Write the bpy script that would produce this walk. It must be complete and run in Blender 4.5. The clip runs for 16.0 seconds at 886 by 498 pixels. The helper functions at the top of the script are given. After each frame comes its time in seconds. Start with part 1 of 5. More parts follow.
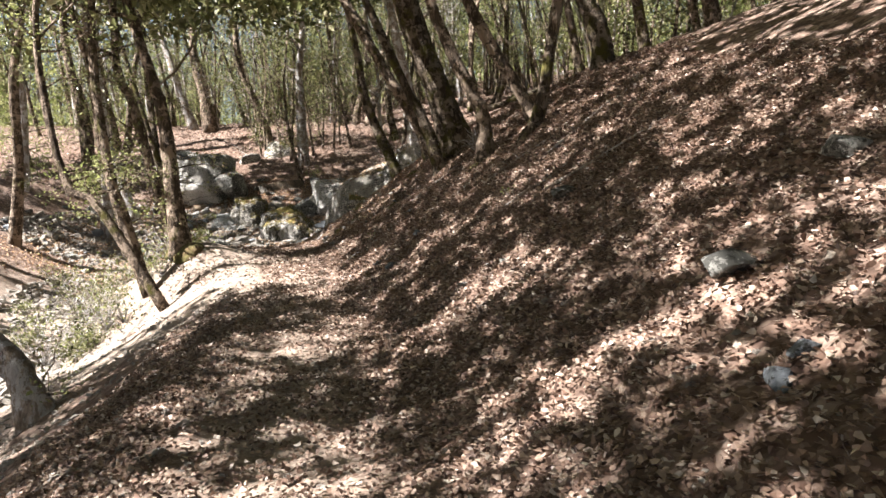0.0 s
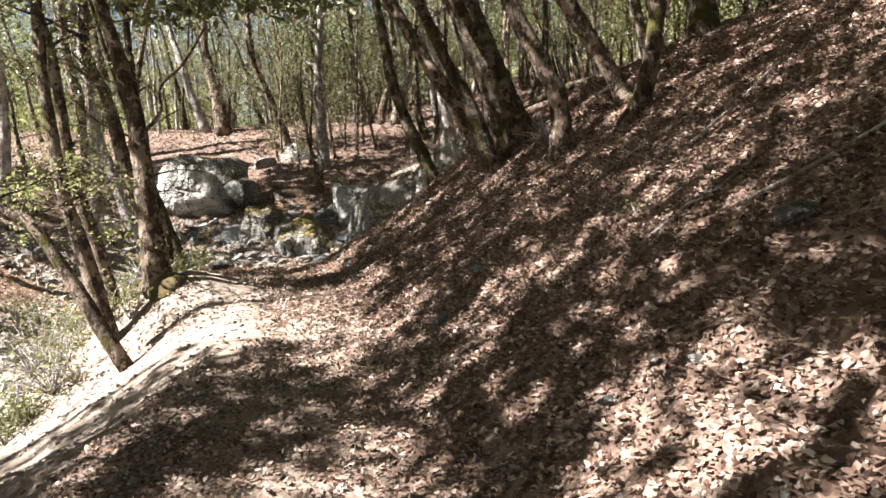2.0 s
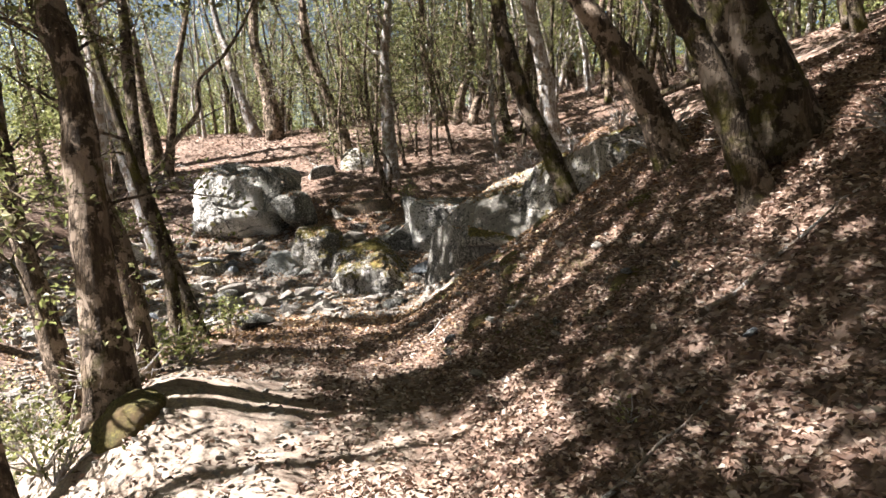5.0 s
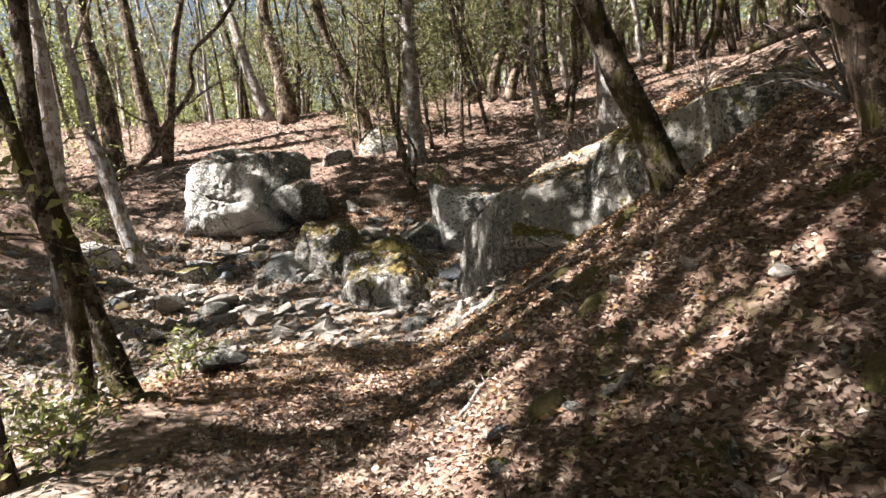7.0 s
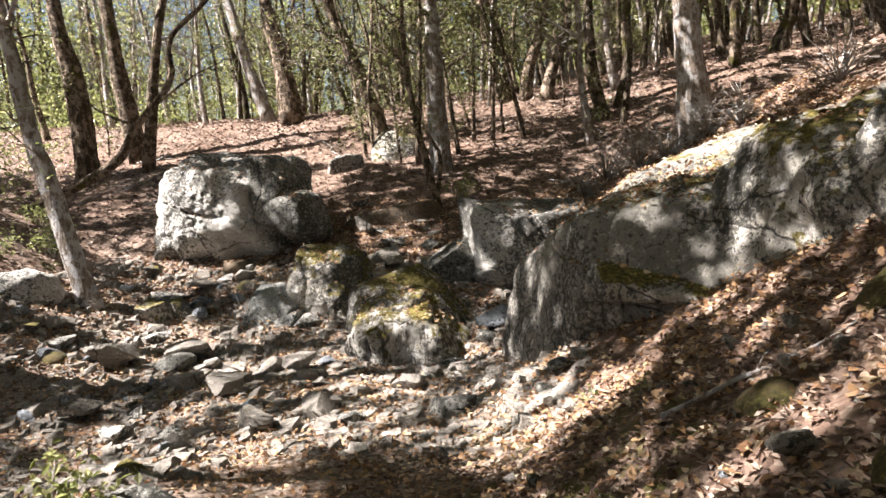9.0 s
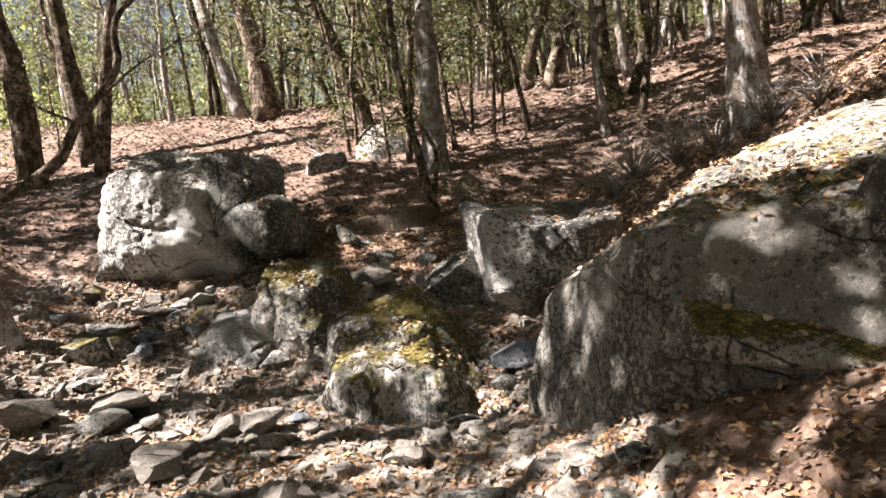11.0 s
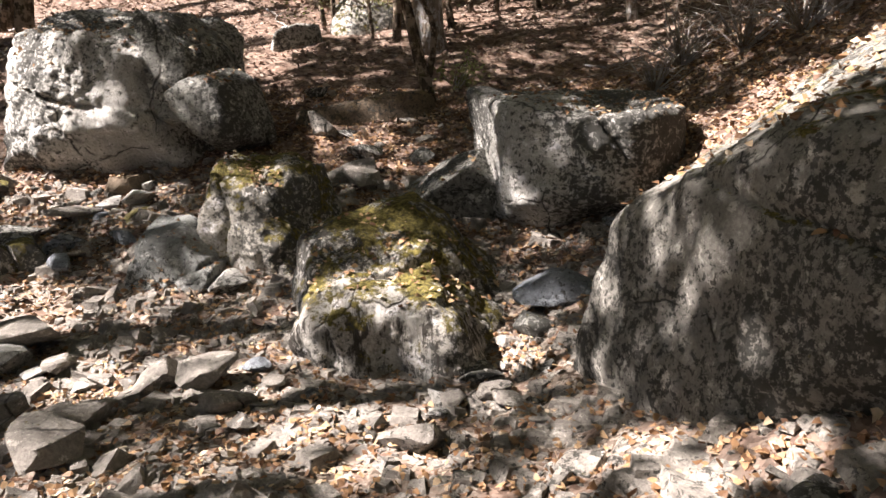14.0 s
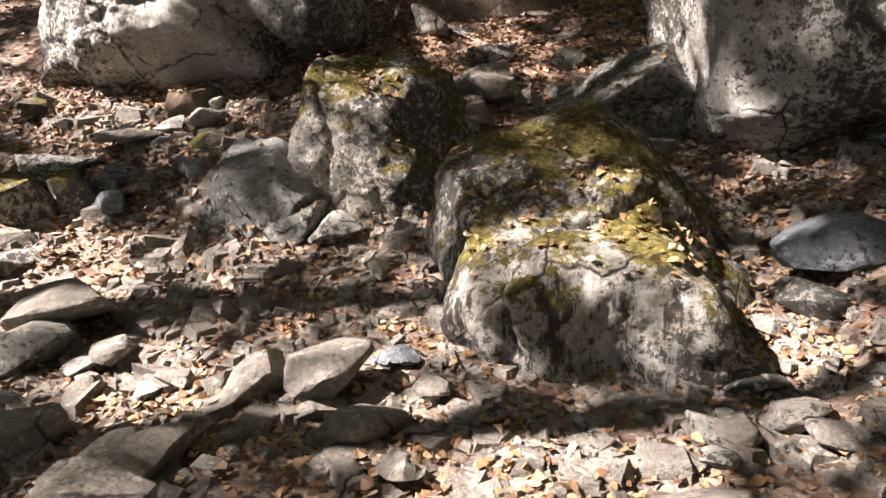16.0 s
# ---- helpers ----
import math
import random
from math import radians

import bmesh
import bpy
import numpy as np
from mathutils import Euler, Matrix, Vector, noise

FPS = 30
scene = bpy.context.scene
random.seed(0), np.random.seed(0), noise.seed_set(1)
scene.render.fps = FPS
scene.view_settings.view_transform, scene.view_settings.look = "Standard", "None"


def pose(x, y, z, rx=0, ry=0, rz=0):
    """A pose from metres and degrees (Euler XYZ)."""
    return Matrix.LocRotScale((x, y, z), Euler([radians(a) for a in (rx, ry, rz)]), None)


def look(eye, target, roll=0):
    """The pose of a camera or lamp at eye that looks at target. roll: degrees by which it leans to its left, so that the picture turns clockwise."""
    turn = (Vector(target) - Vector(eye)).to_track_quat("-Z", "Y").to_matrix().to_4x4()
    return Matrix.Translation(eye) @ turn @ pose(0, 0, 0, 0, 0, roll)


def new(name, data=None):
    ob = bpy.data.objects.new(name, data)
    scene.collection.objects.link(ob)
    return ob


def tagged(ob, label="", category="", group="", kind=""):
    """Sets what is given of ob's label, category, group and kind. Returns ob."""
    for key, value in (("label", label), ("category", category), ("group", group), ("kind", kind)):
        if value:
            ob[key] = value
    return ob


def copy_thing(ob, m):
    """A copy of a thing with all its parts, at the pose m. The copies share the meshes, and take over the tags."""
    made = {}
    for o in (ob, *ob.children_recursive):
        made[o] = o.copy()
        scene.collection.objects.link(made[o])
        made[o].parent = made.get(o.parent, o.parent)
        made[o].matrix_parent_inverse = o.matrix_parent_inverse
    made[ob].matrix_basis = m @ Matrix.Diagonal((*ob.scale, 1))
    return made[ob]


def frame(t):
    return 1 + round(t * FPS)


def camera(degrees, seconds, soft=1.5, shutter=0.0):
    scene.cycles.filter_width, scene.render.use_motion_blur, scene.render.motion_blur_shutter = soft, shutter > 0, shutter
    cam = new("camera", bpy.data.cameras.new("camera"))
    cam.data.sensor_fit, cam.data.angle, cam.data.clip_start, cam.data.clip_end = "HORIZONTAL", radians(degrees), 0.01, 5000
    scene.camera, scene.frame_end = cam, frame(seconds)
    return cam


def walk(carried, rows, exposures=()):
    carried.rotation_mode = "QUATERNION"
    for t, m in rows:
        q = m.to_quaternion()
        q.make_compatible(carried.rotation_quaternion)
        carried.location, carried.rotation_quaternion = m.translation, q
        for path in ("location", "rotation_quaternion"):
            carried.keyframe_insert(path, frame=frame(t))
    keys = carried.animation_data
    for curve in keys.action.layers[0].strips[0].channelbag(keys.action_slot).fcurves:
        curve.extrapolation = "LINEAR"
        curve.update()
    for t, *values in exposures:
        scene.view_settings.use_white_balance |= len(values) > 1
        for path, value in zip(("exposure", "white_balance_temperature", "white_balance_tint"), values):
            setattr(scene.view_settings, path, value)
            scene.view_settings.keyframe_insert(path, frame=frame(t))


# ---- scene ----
cam = camera(64.4, 16.0)
PATH = [
    (0, (0.175, 0.364, 1.173), (0.147, 2.35, 0.945), -0.1),
    (0.5, (0.015, 1.029, 1.195), (-0.023, 3.014, 0.953), -0.7),
    (1, (-0.048, 1.688, 1.198), (-0.094, 3.673, 0.958), -1.0),
    (1.5, (-0.16, 2.296, 1.171), (-0.232, 4.283, 0.952), -0.8),
    (2, (-0.217, 2.875, 1.18), (-0.315, 4.861, 0.959), -0.9),
    (2.5, (-0.334, 3.571, 1.163), (-0.442, 5.553, 0.92), -0.6),
    (3, (-0.541, 4.227, 1.176), (-0.677, 6.208, 0.935), -0.8),
    (3.5, (-0.729, 4.9, 1.144), (-0.881, 6.879, 0.901), -0.8),
    (4, (-1.035, 5.573, 1.181), (-1.212, 7.55, 0.93), -0.3),
    (4.5, (-1.215, 6.173, 1.234), (-1.435, 8.148, 1.008), -0.9),
    (5, (-1.307, 6.722, 1.296), (-1.565, 8.695, 1.093), -1.3),
    (7.5, (-1.857, 9.846, 1.214), (-2.23, 11.796, 0.974), -2.1),
    (8, (-2.12, 10.489, 1.214), (-2.504, 12.438, 0.977), -1.6),
    (8.5, (-2.271, 11.077, 1.202), (-2.657, 13.027, 0.978), -2.0),
    (9, (-2.379, 11.678, 1.245), (-2.766, 13.629, 1.033), -1.9),
    (11.5, (-2.853, 13.515, 1.266), (-3.206, 15.471, 1.042), -2.9),
    (12, (-2.779, 13.639, 1.295), (-3.119, 15.595, 1.05), -2.5),
    (12.5, (-2.87, 13.824, 1.291), (-3.199, 15.775, 1.0), -0.9),
    (13, (-3.028, 14.121, 1.215), (-3.33, 16.071, 0.885), -1.3),
    (13.5, (-3.129, 14.536, 1.134), (-3.404, 16.479, 0.751), -1.7),
    (14, (-3.371, 14.808, 1.057), (-3.64, 16.727, 0.562), -0.4),
    (14.5, (-3.629, 15.109, 1.006), (-3.933, 16.998, 0.424), -0.6),
    (15, (-3.88, 15.479, 0.84), (-4.227, 17.334, 0.18), -1.2),
    (15.5, (-4.096, 15.839, 0.775), (-4.487, 17.678, 0.094), -1.7),
    (16, (-4.308, 16.124, 0.721), (-4.708, 17.962, 0.038), -1.8),
]
walk(cam, [(t, look(eye, target, roll)) for t, eye, target, roll in PATH],
     [(0.0, 2.6, 6450, 14), (8.0, 2.6, 6550, 15), (11.5, 2.55, 6700, 18), (14.0, 2.5, 6700, 19), (16.0, 2.45, 6950, 21)])

# ---- light ----
SUN_DIR = Vector((-0.66, -0.16, 0.74)).normalized()      # towards the sun
world = bpy.data.worlds.new("sky")
scene.world = world
world.use_nodes = True
_n = world.node_tree.nodes
_sky = _n.new("ShaderNodeTexSky")
_sky.sky_type = 'NISHITA'
_sky.sun_disc = False
_sky.sun_elevation = math.asin(SUN_DIR.z)
_sky.sun_rotation = math.atan2(SUN_DIR.x, SUN_DIR.y)
_n["Background"].inputs["Strength"].default_value = 0.018
world.node_tree.links.new(_sky.outputs[0], _n["Background"].inputs["Color"])
_sun = bpy.data.lights.new("sun", 'SUN')
_sun.energy, _sun.angle, _sun.color = 5.0, radians(0.8), (1.0, 0.955, 0.9)
sun = new("sun", _sun)
sun.matrix_world = look(SUN_DIR * 60, (0, 0, 0))

# ---- terrain ----
YK = [-30, -6, 0, 5, 7, 10, 12, 14, 16, 18, 40]
XT = [2.6, 0.7, 0.1, -0.85, -1.35, -2.0, -2.6, -3.1, -4.1, -5.0, -9.0]      # middle of the trail
ZT = [0.2, -0.1, -0.12, -0.15, -0.17, -0.2, -0.22, -0.4, -0.65, -0.82, -0.9]
YH = [-30, -6, 0, 5, 7, 10, 12, 13.5, 16, 18, 20, 24, 28, 40, 80]
XH = [3.2, 1.1, 0.6, -0.3, -0.8, -1.5, -2.1, -2.75, -3.0, -2.9, -2.9, -2.9, -3.5, -4.0, -6.0]      # foot of the hillside
ZH = [0.2, -0.1, -0.12, -0.15, -0.17, -0.2, -0.22, -0.38, -0.65, -0.5, -0.1, 0.95, 2.5, 4.6, 7.0]
YF = [-40, 18, 18.8, 20.7, 22, 24, 28.4, 32, 45, 90]
ZF = [-9, -1.0, -0.8, -0.14, 0.45, 1.2, 2.8, 3.5, 5.0, 8.0]               # the terrace past the creek
DS = [-40.0, 0.0, 2.7, 3.6, 4.6, 6.0, 9.0, 26.0]
GS = [-29.6, 0.0, 2.0, 2.52, 2.98, 3.5, 4.5, 7.6]      # rise of the hillside with the distance from its foot
YC = [-30, 10, 13, 16, 18, 20, 24, 60]
XC = [-8.0, -5.8, -6.7, -7.7, -7.7, -7.4, -9.0, -16.0]                          # foot of the left bank


def smax(a, b, k):
    return 0.5 * (a + b + np.sqrt((a - b) ** 2 + k * k))


def soft(v, k):
    return 0.5 * (v + np.sqrt(v * v + k * k))


def waves(x, y, f, seed):
    """Cheap smooth noise from turned sines, about -1 to 1."""
    r = random.Random(seed)
    out = 0.0 * x
    for i in range(6):
        a, p, g = r.uniform(0, 6.28), r.uniform(0, 6.28), f * r.uniform(0.6, 1.7)
        out = out + np.sin((x * np.cos(a) + y * np.sin(a)) * g * 6.28 + p)
    return out / 3.2


def height(x, y):
    x, y = np.asarray(x, float), np.asarray(y, float)
    xt, zt = np.interp(y, YK, XT), np.interp(y, YK, ZT)
    d = x - xt
    base = zt - 0.55 * soft(-d - np.interp(y, [8.5, 11.5, 14, 17], [0.75, 1.7, 1.9, 0.9]), 0.2)
    floor = -0.87 - 0.08 * np.clip(17.5 - y, 0, 30)
    h = smax(base, floor, 0.12)
    h = smax(h, floor + 0.5 * np.minimum(np.interp(y, YC, XC) - x, 3.4), 0.3)
    far = np.interp(y, YF, ZF)
    far = far - 0.35 * soft(np.minimum(y, 70) - 31, 2.0) * np.clip((-x - 6) / 4, 0, 1)
    h = smax(h, far, 0.15)
    up = np.interp(y, YH, ZH) + np.interp(y, [20.5, 26, 40], [1.0, 0.3, 0.42]) * np.interp(x - np.interp(y, YH, XH), DS, GS)
    h = smax(h, up, 0.22)
    h = h + 0.3 * np.exp(-((x + 3.75) ** 2 + (y - 10.6) ** 2) / 0.7)      # mound under the oak at the trail's edge
    near = np.clip(1.5 - np.abs(d), 0, 1)
    return h + 0.045 * waves(x, y, 0.45, 3) * (1 - 0.6 * near) + 0.018 * waves(x, y, 1.7, 5)


def hz(x, y):
    return float(height(x, y))

# ---- materials ----
def material(name):
    m = bpy.data.materials.new(name)
    m.use_nodes = True
    t = m.node_tree
    return m, t.nodes, t.links, t.nodes["Principled BSDF"]


def node(nodes, kind, **values):
    n = nodes.new(kind)
    for k, v in values.items():
        n.inputs[k.replace("_", " ")].default_value = v
    return n


def ramp(nodes, links, fac, stops):
    r = nodes.new("ShaderNodeValToRGB")
    while len(r.color_ramp.elements) < len(stops):
        r.color_ramp.elements.new(0.5)
    for e, (p, c) in zip(r.color_ramp.elements, stops):
        e.position, e.color = p, (*c, 1) if len(c) == 3 else c
    links.new(fac, r.inputs["Fac"])
    return r.outputs["Color"]


def mix(nodes, links, fac, a, b, kind='MIX'):
    m = nodes.new("ShaderNodeMix")
    m.data_type, m.blend_type = 'RGBA', kind
    for socket, v in ((0, fac), (6, a), (7, b)):
        if isinstance(v, bpy.types.NodeSocket):
            links.new(v, m.inputs[socket])
        else:
            m.inputs[socket].default_value = v if socket == 0 else (*v, 1)
    return m.outputs[2]


def maths(nodes, links, op, a, b=0.0):
    m = nodes.new("ShaderNodeMath")
    m.operation = op
    for i, v in enumerate((a, b)):
        if isinstance(v, bpy.types.NodeSocket):
            links.new(v, m.inputs[i])
        else:
            m.inputs[i].default_value = v
    return m.outputs[0]


def noise_tex(nodes, links, coords, scale, detail=5.0, rough=0.6):
    n = node(nodes, "ShaderNodeTexNoise", Scale=scale, Detail=detail, Roughness=rough)
    links.new(coords, n.inputs["Vector"])
    return n.outputs["Fac"]


def bump(nodes, links, bsdf, heights, strength, distance):
    last = None
    for h, s, d in zip(heights, strength, distance):
        b = node(nodes, "ShaderNodeBump", Strength=s, Distance=d)
        links.new(h, b.inputs["Height"])
        if last:
            links.new(last, b.inputs["Normal"])
        last = b.outputs["Normal"]
    links.new(last, bsdf.inputs["Normal"])


def rock_material(name, light, dark, moss, spots, streak=0.0):
    """Weathered rock: pale crust, black lichen specks, moss on upward faces."""
    m, n, l, bsdf = material(name)
    geo = n.new("ShaderNodeNewGeometry")
    pos = geo.outputs["Position"]
    big = noise_tex(n, l, pos, 1.7, 4)
    mid = noise_tex(n, l, pos, 7.0, 6, 0.7)
    fine = noise_tex(n, l, pos, 42.0, 6, 0.75)
    col = mix(n, l, ramp(n, l, big, [(0.3, (0, 0, 0)), (0.7, (1, 1, 1))]), dark, light)
    col = mix(n, l, ramp(n, l, mid, [(0.35, (0.8, 0.8, 0.8)), (0.6, (0, 0, 0))]), col, tuple(c * 0.62 for c in light))
    col = mix(n, l, ramp(n, l, fine, [(0.4, (0.55, 0.55, 0.55)), (0.6, (0, 0, 0))]), col, tuple(c * 0.5 for c in dark))
    crust = ramp(n, l, noise_tex(n, l, pos, 9.0, 8, 0.75), [(0.56, (0, 0, 0)), (0.62, (0.8, 0.8, 0.8))])
    col = mix(n, l, crust, col, tuple(min(0.66, c * 1.45) for c in light))
    zone = ramp(n, l, noise_tex(n, l, pos, 0.9, 3), [(0.36, (0, 0, 0)), (0.66, (1, 1, 1))])
    speck = maths(n, l, 'ADD', noise_tex(n, l, pos, 24.0, 9, 0.76), maths(n, l, 'MULTIPLY', zone, 0.19))
    speck = maths(n, l, 'ADD', speck, maths(n, l, 'MULTIPLY', noise_tex(n, l, pos, 70.0, 3, 0.7), 0.12))
    black = ramp(n, l, speck, [(spots + 0.095, (0, 0, 0)), (spots + 0.13, (0.88, 0.88, 0.88))])
    col = mix(n, l, black, col, (0.04, 0.04, 0.035))
    if streak:
        runs = n.new("ShaderNodeMapping")
        runs.inputs["Scale"].default_value = (1, 1, 0.16)
        l.new(pos, runs.inputs["Vector"])
        run = maths(n, l, 'ADD', noise_tex(n, l, runs.outputs[0], 11.0, 7, 0.7), maths(n, l, 'MULTIPLY', noise_tex(n, l, pos, 2.6, 3), 0.35))
        col = mix(n, l, ramp(n, l, run, [(0.70, (0, 0, 0)), (0.76, (0.92, 0.92, 0.92))]), col, (0.035, 0.03, 0.024))
        col = mix(n, l, ramp(n, l, run, [(0.55, (streak, streak, streak)), (0.62, (0, 0, 0))]), col, (0.66, 0.65, 0.60))
    bend = node(n, "ShaderNodeTexNoise", Scale=2.2, Detail=5.0)
    l.new(pos, bend.inputs["Vector"])
    lines = node(n, "ShaderNodeTexVoronoi", Scale=0.9)
    lines.feature = 'DISTANCE_TO_EDGE'
    shift = n.new("ShaderNodeVectorMath")
    shift.operation = 'MULTIPLY_ADD'
    l.new(bend.outputs["Color"], shift.inputs[0])
    shift.inputs[1].default_value = (0.35, 0.35, 0.35)
    l.new(pos, shift.inputs[2])
    l.new(shift.outputs[0], lines.inputs["Vector"])
    crack = ramp(n, l, lines.outputs["Distance"], [(0.0, (0, 0, 0)), (0.009, (1, 1, 1))])
    crack = maths(n, l, 'MAXIMUM', crack, ramp(n, l, noise_tex(n, l, pos, 1.6, 3), [(0.5, (1, 1, 1)), (0.56, (0, 0, 0))]))
    col = mix(n, l, crack, (0.03, 0.028, 0.024), col)
    if moss > 0:
        up = n.new("ShaderNodeSeparateXYZ")
        l.new(geo.outputs["Normal"], up.inputs[0])
        f = maths(n, l, 'ADD', maths(n, l, 'MULTIPLY', up.outputs["Z"], 0.20), noise_tex(n, l, pos, 3.4, 8, 0.78))
        f = ramp(n, l, f, [(0.86 - moss, (0, 0, 0)), (0.91 - moss, (1, 1, 1))])
        green = ramp(n, l, noise_tex(n, l, pos, 30.0, 4, 0.8), [(0.35, (0.028, 0.024, 0.008)), (0.5, (0.105, 0.088, 0.022)), (0.68, (0.26, 0.215, 0.06))])
        col = mix(n, l, f, col, green)
    l.new(col, bsdf.inputs["Base Color"])
    bsdf.inputs["Roughness"].default_value = 0.92
    bsdf.inputs["Specular IOR Level"].default_value = 0.25
    bump(n, l, bsdf, (mid, fine, crack), (0.9, 1.0, 0.8), (0.06, 0.018, 0.03))
    return m


def bark_material(name, dark, light, moss):
    m, n, l, bsdf = material(name)
    tex, geo = n.new("ShaderNodeTexCoord"), n.new("ShaderNodeNewGeometry")
    mp = n.new("ShaderNodeMapping")
    mp.inputs["Scale"].default_value = (1, 1, 0.22)
    l.new(tex.outputs["Object"], mp.inputs["Vector"])
    v = node(n, "ShaderNodeTexVoronoi", Scale=30.0)
    v.feature = 'DISTANCE_TO_EDGE'
    l.new(mp.outputs[0], v.inputs["Vector"])
    strips = noise_tex(n, l, mp.outputs[0], 22.0, 6, 0.7)
    patch = noise_tex(n, l, mp.outputs[0], 13.0, 9, 0.72)
    col = mix(n, l, ramp(n, l, strips, [(0.32, (0, 0, 0)), (0.66, (1, 1, 1))]), dark, light)
    col = mix(n, l, ramp(n, l, patch, [(0.52, (0, 0, 0)), (0.6, (0.8, 0.8, 0.8))]), col, tuple(min(0.5, c * 2.4) for c in light))
    # pale lichen crust, its hard contrast also painting sun dapples on the trunk
    crust = noise_tex(n, l, geo.outputs["Position"], 7.0, 7, 0.72)
    col = mix(n, l, ramp(n, l, crust, [(0.51, (0, 0, 0)), (0.535, (0.85, 0.85, 0.85))]), col, tuple(min(0.5, c * 2.6 + 0.045) for c in light))
    if moss:
        f = ramp(n, l, noise_tex(n, l, geo.outputs["Position"], 4.2, 4, 0.6), [(0.62 - moss, (0, 0, 0)), (0.74 - moss, (1, 1, 1))])
        col = mix(n, l, f, col, (0.075, 0.068, 0.02))
    l.new(col, bsdf.inputs["Base Color"])
    bsdf.inputs["Roughness"].default_value = 0.95
    bsdf.inputs["Specular IOR Level"].default_value = 0.15
    edge = ramp(n, l, v.outputs["Distance"], [(0.0, (0, 0, 0)), (0.12, (1, 1, 1))])
    bump(n, l, bsdf, (edge, strips, noise_tex(n, l, tex.outputs["Object"], 38.0, 5, 0.7)), (0.7, 1.0, 1.0), (0.02, 0.03, 0.016))
    return m


def leaf_material(name, stops, glow, rough):
    """Leaves: colour varied leaf by leaf, light passing through."""
    m, n, l, bsdf = material(name)
    geo = n.new("ShaderNodeNewGeometry")
    col = ramp(n, l, geo.outputs["Random Per Island"], stops)
    blot = noise_tex(n, l, geo.outputs["Position"], 60.0, 3)
    col = mix(n, l, 0.5, col, ramp(n, l, blot, [(0.3, (0.45, 0.45, 0.45)), (0.7, (1, 1, 1))]), 'MULTIPLY')
    l.new(col, bsdf.inputs["Base Color"])
    bsdf.inputs["Roughness"].default_value = rough
    bsdf.inputs["Specular IOR Level"].default_value = 0.35
    if glow:
        tr, ms = n.new("ShaderNodeBsdfTranslucent"), n.new("ShaderNodeMixShader")
        ms.inputs[0].default_value = glow
        l.new(col, tr.inputs["Color"])
        l.new(bsdf.outputs[0], ms.inputs[1])
        l.new(tr.outputs[0], ms.inputs[2])
        l.new(ms.outputs[0], n["Material Output"].inputs["Surface"])
    return m


